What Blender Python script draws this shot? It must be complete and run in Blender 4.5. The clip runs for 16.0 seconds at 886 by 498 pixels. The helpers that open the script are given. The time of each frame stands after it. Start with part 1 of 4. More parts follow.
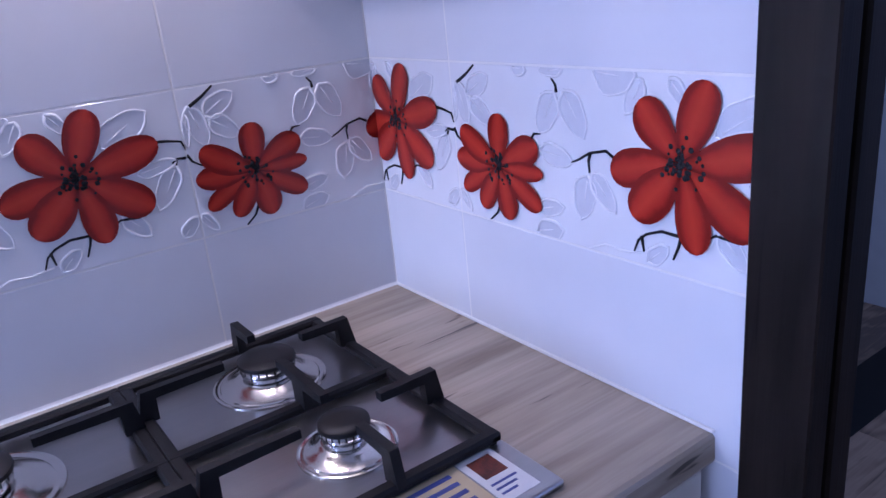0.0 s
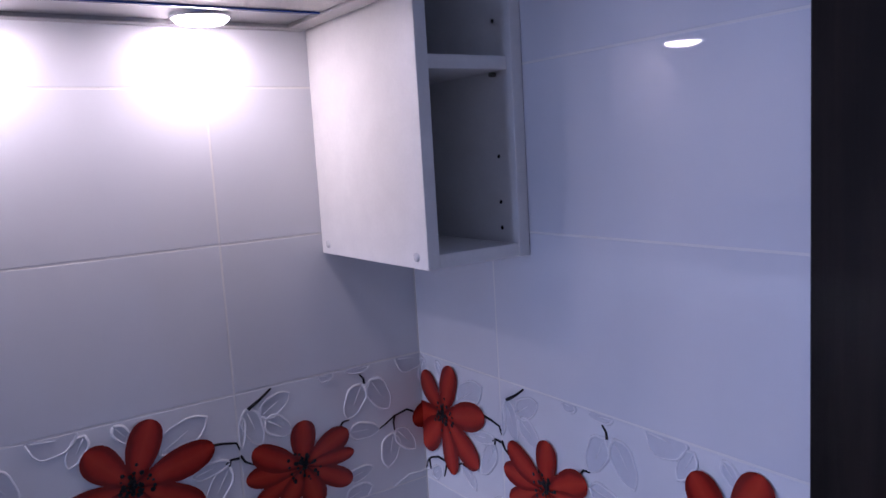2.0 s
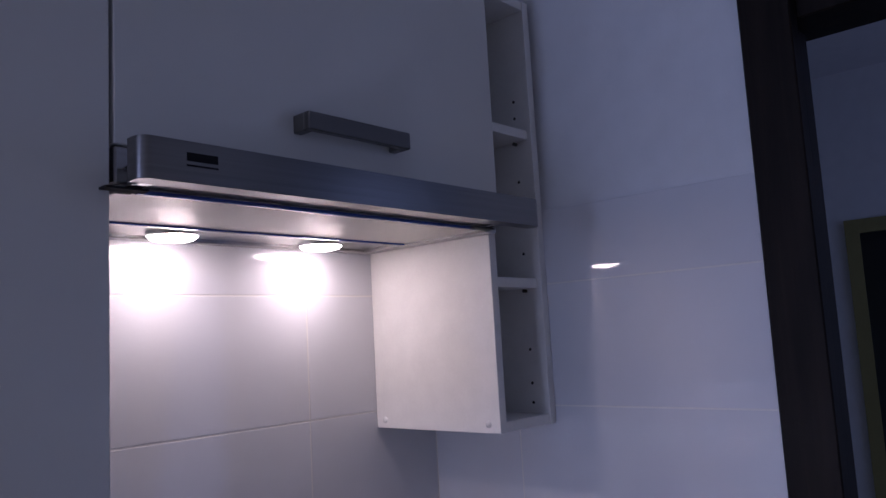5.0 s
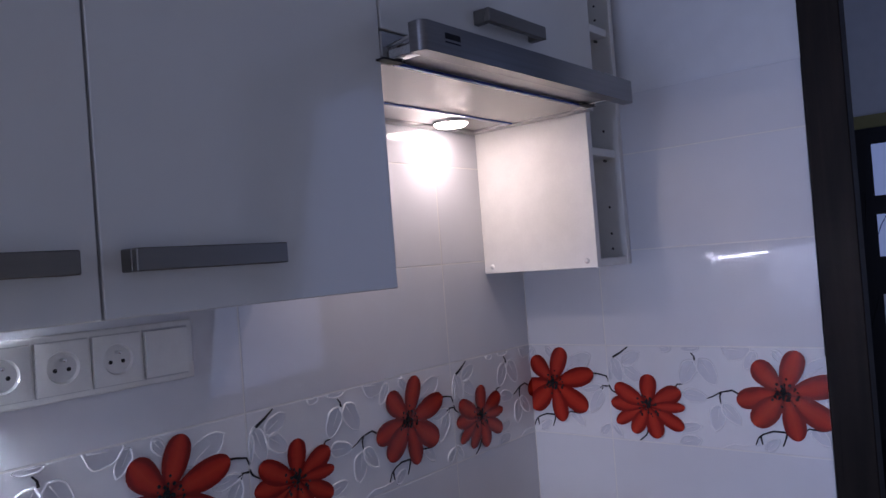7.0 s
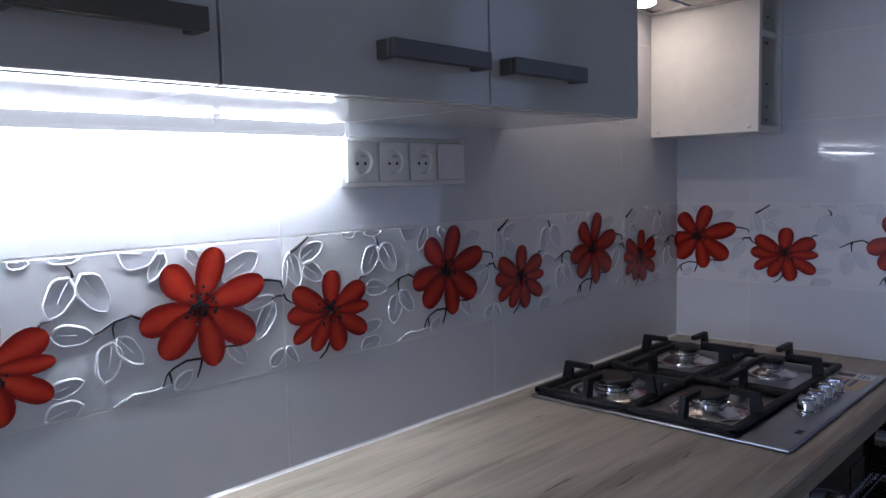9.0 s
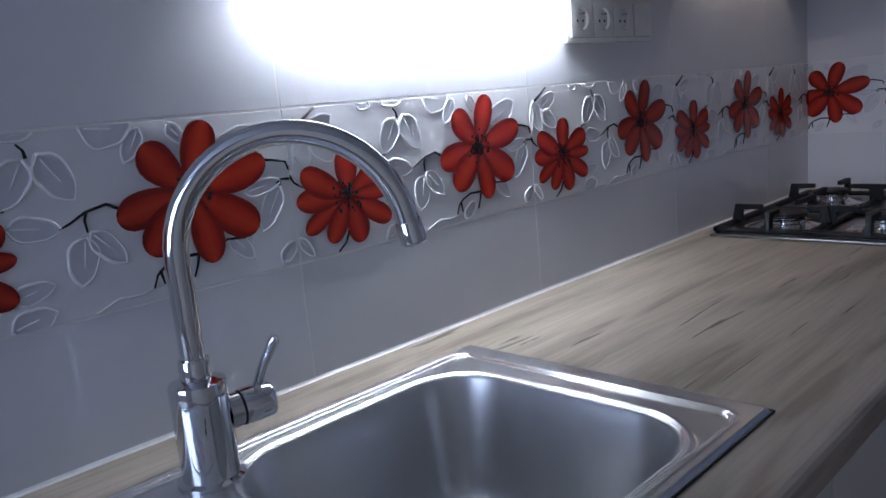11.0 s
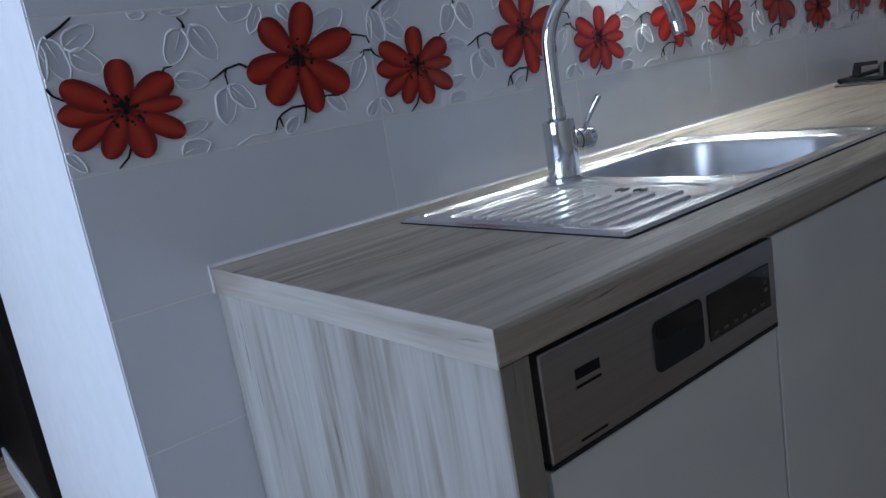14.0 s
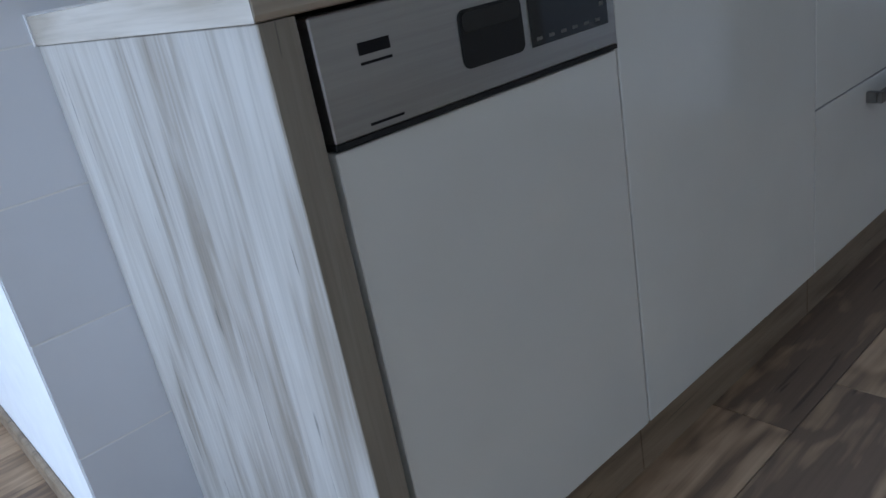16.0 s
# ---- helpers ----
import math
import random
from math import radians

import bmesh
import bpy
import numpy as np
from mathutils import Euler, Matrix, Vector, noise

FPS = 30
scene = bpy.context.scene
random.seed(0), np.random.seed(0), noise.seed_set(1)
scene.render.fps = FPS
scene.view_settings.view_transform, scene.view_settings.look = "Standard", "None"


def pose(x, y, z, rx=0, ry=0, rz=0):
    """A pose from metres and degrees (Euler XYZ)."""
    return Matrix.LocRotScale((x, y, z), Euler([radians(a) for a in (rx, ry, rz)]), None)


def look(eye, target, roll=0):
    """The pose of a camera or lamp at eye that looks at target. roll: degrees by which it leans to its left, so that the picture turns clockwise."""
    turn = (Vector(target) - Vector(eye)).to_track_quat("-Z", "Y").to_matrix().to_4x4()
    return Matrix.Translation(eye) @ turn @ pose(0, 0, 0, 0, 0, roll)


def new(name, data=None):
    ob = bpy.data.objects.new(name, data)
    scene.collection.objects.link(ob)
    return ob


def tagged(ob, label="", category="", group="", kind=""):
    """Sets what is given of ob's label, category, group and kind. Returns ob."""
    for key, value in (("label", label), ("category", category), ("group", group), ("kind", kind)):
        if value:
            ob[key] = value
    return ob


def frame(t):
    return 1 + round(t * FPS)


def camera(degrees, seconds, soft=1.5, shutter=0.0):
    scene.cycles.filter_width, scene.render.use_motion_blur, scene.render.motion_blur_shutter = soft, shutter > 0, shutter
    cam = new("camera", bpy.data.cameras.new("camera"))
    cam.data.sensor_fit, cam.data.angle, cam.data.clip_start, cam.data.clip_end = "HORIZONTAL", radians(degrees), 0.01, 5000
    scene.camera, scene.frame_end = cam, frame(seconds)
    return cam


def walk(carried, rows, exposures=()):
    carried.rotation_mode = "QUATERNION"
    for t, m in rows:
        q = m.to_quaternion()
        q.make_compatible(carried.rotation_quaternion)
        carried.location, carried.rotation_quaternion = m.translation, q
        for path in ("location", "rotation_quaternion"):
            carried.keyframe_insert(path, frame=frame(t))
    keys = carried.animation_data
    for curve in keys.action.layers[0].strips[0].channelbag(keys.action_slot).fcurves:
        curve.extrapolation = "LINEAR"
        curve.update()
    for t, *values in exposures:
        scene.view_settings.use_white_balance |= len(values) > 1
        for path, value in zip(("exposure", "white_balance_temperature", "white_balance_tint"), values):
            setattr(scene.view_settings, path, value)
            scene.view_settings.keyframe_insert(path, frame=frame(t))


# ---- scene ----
cam = camera(60.5, 16.0)
PATH = [
    (0, (-0.589, -1.005, 1.368), (0.473, 0.55, 0.693), -5.8),
    (0.5, (-0.609, -0.973, 1.435), (0.555, 0.545, 0.852), -4.3),
    (1, (-0.589, -0.953, 1.474), (0.506, 0.631, 0.933), -5.1),
    (1.5, (-0.595, -0.967, 1.524), (0.487, 0.668, 1.13), -4.7),
    (2, (-0.604, -0.982, 1.569), (0.502, 0.665, 1.317), -3.4),
    (2.5, (-0.627, -0.999, 1.61), (0.503, 0.648, 1.513), -3.0),
    (3, (-0.672, -1.009, 1.633), (0.505, 0.605, 1.718), -2.7),
    (3.2, (-0.694, -1.015, 1.648), (0.526, 0.563, 1.786), -2.6),
    (5.3, (-1.137, -0.999, 1.584), (0.377, 0.292, 1.785), -4.2),
    (5.5, (-1.178, -0.995, 1.59), (0.353, 0.285, 1.728), -4.3),
    (6, (-1.284, -1.018, 1.549), (0.253, 0.254, 1.687), -2.7),
    (6.5, (-1.395, -1.031, 1.499), (0.107, 0.29, 1.491), -2.1),
    (7, (-1.492, -0.986, 1.473), (0.055, 0.281, 1.505), -4.4),
    (7.5, (-1.585, -0.956, 1.441), (0.044, 0.204, 1.392), -4.9),
    (8, (-1.698, -0.975, 1.402), (-0.131, 0.267, 1.378), -3.8),
    (8.5, (-1.835, -1.006, 1.372), (-0.358, 0.336, 1.24), -2.4),
    (9, (-1.956, -0.968, 1.346), (-0.512, 0.404, 1.162), -1.4),
    (9.5, (-2.076, -0.857, 1.288), (-0.656, 0.525, 1.017), -4.1),
    (9.7, (-2.119, -0.823, 1.267), (-0.706, 0.564, 0.986), -5.3),
    (11.8, (-2.513, -0.876, 1.247), (-1.194, 0.565, 0.818), -6.7),
    (12, (-2.568, -0.886, 1.246), (-1.263, 0.566, 0.813), -7.4),
    (12.5, (-2.716, -0.885, 1.239), (-1.324, 0.486, 0.814), -8.8),
    (13, (-2.882, -0.895, 1.212), (-1.485, 0.46, 0.752), -9.8),
    (13.5, (-2.988, -0.974, 1.168), (-1.716, 0.503, 0.72), -9.4),
    (14, (-3.036, -1.065, 1.109), (-1.841, 0.48, 0.678), -9.6),
    (14.5, (-3.039, -1.114, 1.055), (-1.858, 0.433, 0.597), -8.7),
    (15, (-3.012, -1.127, 0.973), (-1.876, 0.379, 0.306), -8.8),
    (15.5, (-2.98, -1.137, 0.922), (-1.842, 0.337, 0.193), -9.2),
    (16, (-2.947, -1.159, 0.895), (-1.779, 0.287, 0.157), -10.8),
]
EXPO = [
    (0.0, 0.68, 4980, 27), (0.5, 0.36, 4900, 28), (1.0, -0.03, 4880, 30), (1.5, -0.20, 5000, 33), (2.0, -0.38, 5220, 28), (2.5, -0.68, 5330, 27), (3.0, -1.00, 5420, 26), (5.5, -0.80, 5600, 26), (7.0, -0.46, 5760, 20), (8.0, -0.38, 5800, 15), (8.5, -0.50, 5820, 13),
    (9.0, -0.97, 5850, 11), (9.5, -1.06, 5850, 11), (12.5, -1.04, 5920, 7), (14.0, -0.66, 6050, 1), (14.5, -0.53, 6100, 0), (15.0, -0.36, 6100, -2), (15.5, -0.20, 6150, -3), (16.0, 0.06, 6150, -2)]
walk(cam, [(t, look(e, g, r)) for t, e, g, r in PATH], EXPO)

# ---- world and large lights ----
world = bpy.data.worlds.new("daylight")
scene.world = world
world.use_nodes = True
sky = world.node_tree.nodes.new("ShaderNodeTexSky")
sky.sky_type, sky.sun_disc = "NISHITA", False
sky.sun_elevation, sky.sun_rotation = radians(25), radians(250)
world.node_tree.links.new(sky.outputs["Color"], world.node_tree.nodes["Background"].inputs["Color"])
world.node_tree.nodes["Background"].inputs["Strength"].default_value = 0.08

FLOOR, TOP, CEIL = 0.04, 0.90, 2.55


def area_lamp(name, m, sx, sy, watts, colour):
    d = bpy.data.lights.new(name, "AREA")
    d.shape, d.size, d.size_y, d.energy, d.color = "RECTANGLE", sx, sy, watts, colour
    ob = new(name, d)
    ob.matrix_world = m
    return ob


area_lamp("window_daylight", look((-5.42, -0.2, 1.55), (-2.0, -0.2, 1.35)), 1.7, 1.45, 92, (0.58, 0.69, 1.0))
# Added blue fill lamp for the corridor; no window is built there.
area_lamp("corridor_fill", look((1.1, -2.2, 1.6), (1.6, -0.6, 1.3)), 1.1, 1.4, 6, (0.48, 0.60, 1.0))


# ---- materials ----
def material(name, colour, rough=0.5, metal=0.0, dark=None, scale=(8, 8, 8), amount=0.5, bump=0.0, fine=60.0, coat=0.0, rvar=0.0, per_object=0.0, spec=0.5):
    m = bpy.data.materials.new(name)
    m.use_nodes = True
    nt = m.node_tree
    n, l = nt.nodes, nt.links
    b = n["Principled BSDF"]
    b.inputs["Roughness"].default_value, b.inputs["Metallic"].default_value = rough, metal
    b.inputs["Coat Weight"].default_value, b.inputs["Coat Roughness"].default_value = coat, 0.06
    b.inputs["Specular IOR Level"].default_value = spec
    tc = n.new("ShaderNodeTexCoord")
    mp = n.new("ShaderNodeMapping")
    mp.inputs["Scale"].default_value = scale
    l.new(tc.outputs["Object"], mp.inputs["Vector"])
    n1 = n.new("ShaderNodeTexNoise")
    n1.inputs["Scale"].default_value, n1.inputs["Detail"].default_value = 1.0, 6.0
    n2 = n.new("ShaderNodeTexNoise")
    n2.inputs["Scale"].default_value, n2.inputs["Detail"].default_value = fine / 8, 4.0
    l.new(mp.outputs["Vector"], n1.inputs["Vector"])
    l.new(mp.outputs["Vector"], n2.inputs["Vector"])
    add = n.new("ShaderNodeMath")
    add.operation = "ADD"
    l.new(n1.outputs["Fac"], add.inputs[0])
    mul = n.new("ShaderNodeMath")
    mul.operation = "MULTIPLY"
    mul.inputs[1].default_value = 0.5
    l.new(n2.outputs["Fac"], mul.inputs[0])
    l.new(mul.outputs[0], add.inputs[1])
    fac = add.outputs[0]
    if per_object:
        info = n.new("ShaderNodeObjectInfo")
        off = n.new("ShaderNodeMath")
        off.operation = "MULTIPLY_ADD"
        off.inputs[1].default_value, off.inputs[2].default_value = per_object, -per_object / 2
        l.new(info.outputs["Random"], off.inputs[0])
        s = n.new("ShaderNodeMath")
        s.operation = "ADD"
        l.new(fac, s.inputs[0])
        l.new(off.outputs[0], s.inputs[1])
        fac = s.outputs[0]
        sh = n.new("ShaderNodeVectorMath")
        sh.operation = "ADD"
        l.new(tc.outputs["Object"], sh.inputs[0])
        l.new(info.outputs["Random"], sh.inputs[1])
        l.new(sh.outputs[0], mp.inputs["Vector"])
    ramp = n.new("ShaderNodeValToRGB")
    ramp.color_ramp.elements[0].position, ramp.color_ramp.elements[1].position = 0.75 - amount / 2, 0.75 + amount / 2
    ramp.color_ramp.elements[0].color = (*(dark or [c * 0.93 for c in colour]), 1)
    ramp.color_ramp.elements[1].color = (*colour, 1)
    l.new(fac, ramp.inputs["Fac"])
    l.new(ramp.outputs["Color"], b.inputs["Base Color"])
    if rvar:
        r = n.new("ShaderNodeMath")
        r.operation = "MULTIPLY_ADD"
        r.inputs[1].default_value, r.inputs[2].default_value = rvar, rough - rvar / 2
        l.new(n2.outputs["Fac"], r.inputs[0])
        l.new(r.outputs[0], b.inputs["Roughness"])
    if bump:
        bp = n.new("ShaderNodeBump")
        bp.inputs["Strength"].default_value, bp.inputs["Distance"].default_value = bump, 0.002
        l.new(add.outputs[0], bp.inputs["Height"])
        l.new(bp.outputs["Normal"], b.inputs["Normal"])
    return m


def wood(name, light, mid, dark, axis, rough=0.45, per_object=0.0, size=1.0, cracks=0.5, shine=0.5, figure=0.0, rings=1.0, swirl=7.0, pull=0.16):
    """Oak decor: long streaks along one axis, rings round knots, thin dark cracks."""
    m = bpy.data.materials.new(name)
    m.use_nodes = True
    n, l = m.node_tree.nodes, m.node_tree.links
    b = n["Principled BSDF"]
    tc = n.new("ShaderNodeTexCoord")
    src = tc.outputs["Object"]
    if per_object:
        info = n.new("ShaderNodeObjectInfo")
        k = n.new("ShaderNodeVectorMath")
        k.operation = "MULTIPLY_ADD"
        l.new(info.outputs["Random"], k.inputs[0])
        k.inputs[1].default_value = (37, 23, 11)
        l.new(src, k.inputs[2])
        src = k.outputs[0]

    def streak(along, across, detail, dist):
        mp = n.new("ShaderNodeMapping")
        s = [across / size] * 3
        s[axis] = along / size
        mp.inputs["Rotation"].default_value = [radians(5) if i != axis else 0 for i in range(3)]
        mp.inputs["Scale"].default_value = s
        l.new(src, mp.inputs["Vector"])
        t = n.new("ShaderNodeTexNoise")
        t.inputs["Scale"].default_value, t.inputs["Detail"].default_value, t.inputs["Distortion"].default_value = 1, detail, dist
        l.new(mp.outputs["Vector"], t.inputs["Vector"])
        return t.outputs["Fac"]

    broad, grain, fine, crack = streak(1.2, 9, 5, 0.9 + figure), streak(3.4, 46, 6, 0.6 + 0.7 * figure), streak(10, 300, 3, 0), streak(3.8, 54, 3, 2.2)
    ramp = n.new("ShaderNodeValToRGB")
    e = ramp.color_ramp.elements
    e[0].position, e[0].color, e[1].position, e[1].color = 0.36, (*dark, 1), 0.62, (*light, 1)
    x = e.new(0.48)
    x.color = (*mid, 1)
    # growth rings drawn out along the board, bent round knots
    wm = n.new("ShaderNodeMapping")
    ws = [1.0 / size] * 3
    ws[axis] = pull / size
    wm.inputs["Scale"].default_value = ws
    l.new(src, wm.inputs["Vector"])
    wave = n.new("ShaderNodeTexWave")
    wave.bands_direction = "DIAGONAL"
    for key, value in (("Scale", 9.0), ("Distortion", swirl), ("Detail", 3.0), ("Detail Scale", 1.4), ("Detail Roughness", 0.6)):
        wave.inputs[key].default_value = value
    l.new(wm.outputs["Vector"], wave.inputs["Vector"])
    fac = None
    for source, weight in ((grain, 0.42), (broad, 0.58 - 0.10 * rings), (wave.outputs["Fac"], 0.10 * rings)):
        step = n.new("ShaderNodeMath")
        step.operation = "MULTIPLY_ADD"
        step.inputs[1].default_value, step.inputs[2].default_value = weight, 0.0
        l.new(source, step.inputs[0])
        if fac:
            l.new(fac, step.inputs[2])
        fac = step.outputs[0]
    if per_object:
        o = n.new("ShaderNodeMath")
        o.operation = "MULTIPLY_ADD"
        o.inputs[1].default_value, o.inputs[2].default_value = per_object, -per_object / 2
        l.new(info.outputs["Random"], o.inputs[0])
        a = n.new("ShaderNodeMath")
        a.operation = "ADD"
        l.new(fac, a.inputs[0])
        l.new(o.outputs[0], a.inputs[1])
        fac = a.outputs[0]
    l.new(fac, ramp.inputs["Fac"])
    cr = n.new("ShaderNodeValToRGB")
    c = cr.color_ramp.elements
    c[0].position, c[0].color, c[1].position, c[1].color = 0.285, (1 - cracks, 1 - cracks, 1 - cracks, 1), 0.335, (1, 1, 1, 1)
    l.new(crack, cr.inputs["Fac"])
    # scattered small knots
    km = n.new("ShaderNodeMapping")
    ks = [4.2 / size] * 3
    ks[axis] = 1.7 / size
    km.inputs["Scale"].default_value = ks
    l.new(src, km.inputs["Vector"])
    kv = n.new("ShaderNodeTexVoronoi")
    kv.inputs["Scale"].default_value = 1.0
    l.new(km.outputs["Vector"], kv.inputs["Vector"])
    kr = n.new("ShaderNodeValToRGB")
    q = kr.color_ramp.elements
    q[0].position, q[0].color, q[1].position, q[1].color = 0.02, (0.42, 0.38, 0.34, 1), 0.10, (1, 1, 1, 1)
    l.new(kv.outputs["Distance"], kr.inputs["Fac"])
    fr = n.new("ShaderNodeValToRGB")
    g = fr.color_ramp.elements
    g[0].position, g[0].color, g[1].position, g[1].color = 0.32, (0.88, 0.875, 0.87, 1), 0.58, (1, 1, 1, 1)
    l.new(fine, fr.inputs["Fac"])
    last = ramp.outputs["Color"]
    for other in (cr, kr, fr):
        mm = n.new("ShaderNodeMix")
        mm.data_type, mm.blend_type = "RGBA", "MULTIPLY"
        mm.inputs["Factor"].default_value = 1
        l.new(last, mm.inputs["A"])
        l.new(other.outputs["Color"], mm.inputs["B"])
        last = mm.outputs["Result"]
    l.new(last, b.inputs["Base Color"])
    b.inputs["Roughness"].default_value, b.inputs["Specular IOR Level"].default_value = rough, shine
    bp = n.new("ShaderNodeBump")
    bp.inputs["Strength"].default_value, bp.inputs["Distance"].default_value = 0.25, 0.001
    l.new(fine, bp.inputs["Height"])
    l.new(bp.outputs["Normal"], b.inputs["Normal"])
    return m


def petal_material():
    """Printed red petal: lighter along its middle, darker rim and base; u runs along the petal, v across it."""
    m = bpy.data.materials.new("red_petal")
    m.use_nodes = True
    n, l = m.node_tree.nodes, m.node_tree.links
    b = n["Principled BSDF"]
    b.inputs["Roughness"].default_value, b.inputs["Specular IOR Level"].default_value = 0.2, 0.3
    uv = n.new("ShaderNodeUVMap")
    uv.uv_map = "petal"
    sep = n.new("ShaderNodeSeparateXYZ")
    l.new(uv.outputs["UV"], sep.inputs[0])
    tc = n.new("ShaderNodeTexCoord")
    no = n.new("ShaderNodeTexNoise")
    no.inputs["Scale"].default_value, no.inputs["Detail"].default_value = 38, 4
    l.new(tc.outputs["Object"], no.inputs["Vector"])
    s = n.new("ShaderNodeMath")
    s.operation = "MULTIPLY_ADD"
    s.inputs[1].default_value = 0.5
    l.new(no.outputs["Fac"], s.inputs[0])
    l.new(sep.outputs["Y"], s.inputs[2])
    ramp = n.new("ShaderNodeValToRGB")
    e = ramp.color_ramp.elements
    e[0].position, e[0].color, e[1].position, e[1].color = 0.30, (0.42, 0.034, 0.016, 1), 1.20, (0.18, 0.012, 0.008, 1)
    x = e.new(0.70)
    x.color = (0.34, 0.022, 0.012, 1)
    l.new(s.outputs[0], ramp.inputs["Fac"])
    base = n.new("ShaderNodeValToRGB")
    g = base.color_ramp.elements
    g[0].position, g[0].color, g[1].position, g[1].color = 0.05, (0.40, 0.35, 0.35, 1), 0.30, (1, 1, 1, 1)
    l.new(sep.outputs["X"], base.inputs["Fac"])
    mm = n.new("ShaderNodeMix")
    mm.data_type, mm.blend_type = "RGBA", "MULTIPLY"
    mm.inputs["Factor"].default_value = 1
    l.new(ramp.outputs["Color"], mm.inputs["A"])
    l.new(base.outputs["Color"], mm.inputs["B"])
    l.new(mm.outputs["Result"], b.inputs["Base Color"])
    return m


def glow(name, colour, strength):
    m = bpy.data.materials.new(name)
    m.use_nodes = True
    b = m.node_tree.nodes["Principled BSDF"]
    b.inputs["Emission Color"].default_value, b.inputs["Emission Strength"].default_value = (*colour, 1), strength
    return m


WHITE_TILE = material("white_tile", (0.705, 0.715, 0.75), 0.022, scale=(3, 3, 3), bump=0.004, fine=16, per_object=0.15)
DECOR_TILE = material("decor_tile_glaze", (0.75, 0.755, 0.78), 0.06, scale=(5, 5, 5), bump=0.012, fine=30)
RELIEF = material("relief_glaze", (0.82, 0.82, 0.84), 0.10, scale=(20, 20, 20), bump=0.02)
GROUT = material("pale_grout", (0.78, 0.77, 0.75), 0.8, scale=(40, 40, 40), bump=0.1)
PETAL = petal_material()
LEAF_PRINT = material("leaf_matt_print", (0.63, 0.64, 0.685), 0.22, dark=(0.58, 0.59, 0.635), scale=(60, 60, 60))
BLACK_PRINT = material("black_print", (0.010, 0.009, 0.010), 0.5, scale=(60, 60, 60), spec=0.15)
WORKTOP = wood("worktop_oak", (0.475, 0.41, 0.33), (0.385, 0.328, 0.258), (0.25, 0.203, 0.153), 0, size=1.7, cracks=0.8, figure=1.4, rings=0.8)
PANEL_OAK = wood("panel_oak", (0.50, 0.48, 0.445), (0.43, 0.405, 0.37), (0.27, 0.24, 0.20), 2, size=1.6, cracks=0.6, figure=1.0, rings=0.9, swirl=8.0, pull=0.15)
PANEL_EDGE = wood("panel_edge_oak", (0.30, 0.265, 0.215), (0.25, 0.218, 0.175), (0.16, 0.135, 0.105), 2, size=1.2, cracks=0.4)
EDGE_OAK = wood("edge_oak", (0.56, 0.52, 0.465), (0.49, 0.45, 0.395), (0.36, 0.32, 0.265), 1, size=1.4, cracks=0.3)
PLINTH_OAK = wood("plinth_oak", (0.36, 0.28, 0.20), (0.30, 0.23, 0.16), (0.20, 0.15, 0.105), 0)
PLANK = wood("floor_plank_wood", (0.54, 0.385, 0.255), (0.39, 0.272, 0.175), (0.19, 0.133, 0.094), 0, 0.42, 0.32, 2.4, figure=2.6, rings=1.3, swirl=16.0, pull=0.45)
WATER = bpy.data.materials.new("water")
WATER.use_nodes = True
for key, value in (("Transmission Weight", 1.0), ("Roughness", 0.0), ("IOR", 1.33)):
    WATER.node_tree.nodes["Principled BSDF"].inputs[key].default_value = value
GLOSS_WHITE = material("gloss_white_front", (0.73, 0.725, 0.69), 0.09, scale=(3, 3, 3), amount=0.9, bump=0.015, fine=16)
MATT_WHITE = material("white_laminate", (0.85, 0.84, 0.81), 0.45, scale=(30, 30, 30), bump=0.03)
UNDER_WHITE = material("white_underside", (0.76, 0.76, 0.75), 0.07, scale=(6, 6, 6), bump=0.012)
GREY_BACK = material("shelf_back_board", (0.62, 0.63, 0.60), 0.5, scale=(20, 20, 20))
PAINT = material("wall_paint", (0.74, 0.75, 0.77), 0.85, scale=(20, 20, 20), bump=0.12, fine=200)
OPPOSITE = material("warm_bounce_paint", (0.74, 0.68, 0.58), 0.8, scale=(20, 20, 20), bump=0.1, fine=200)
# Lighter than wall_paint: strong daylight on this wall is put into its colour.
HALL_DAYLIT_PAINT = material("hall_daylit_paint", (0.88, 0.89, 0.90), 0.85, scale=(20, 20, 20), bump=0.1, fine=200)
STEEL = material("stainless_steel", (0.42, 0.41, 0.405), 0.30, 1.0, dark=(0.37, 0.365, 0.36), scale=(6, 90, 40), amount=0.9, rvar=0.04)
SINK_STEEL = material("sink_steel", (0.82, 0.82, 0.82), 0.27, 1.0, dark=(0.78, 0.78, 0.78), scale=(6, 20, 12), amount=0.9, fine=20)
BOWL_STEEL = material("bowl_steel", (0.66, 0.66, 0.66), 0.36, 1.0, dark=(0.58, 0.58, 0.58), scale=(6, 20, 12), amount=0.9, rvar=0.06, fine=20)
PANEL_STEEL = material("brushed_steel", (0.42, 0.41, 0.40), 0.34, 1.0, dark=(0.34, 0.33, 0.32), scale=(3, 60, 200), amount=0.8, bump=0.03, rvar=0.1)
HOOD_STEEL = material("dark_brushed_steel", (0.24, 0.235, 0.235), 0.30, 1.0, dark=(0.19, 0.185, 0.185), scale=(3, 60, 200), amount=0.8, bump=0.03, rvar=0.1)
DISH_STEEL = material("polished_dish_steel", (0.70, 0.67, 0.63), 0.19, 1.0, scale=(30, 30, 30))
CHROME = material("chrome", (0.72, 0.73, 0.75), 0.06, 1.0, scale=(20, 20, 20))
HANDLE_STEEL = material("satin_handle_metal", (0.19, 0.18, 0.165), 0.36, 0.9, scale=(12, 150, 150), bump=0.03)
CAST_IRON = material("black_cast_iron", (0.007, 0.007, 0.008), 0.5, scale=(120, 120, 120), bump=0.2, spec=0.3)
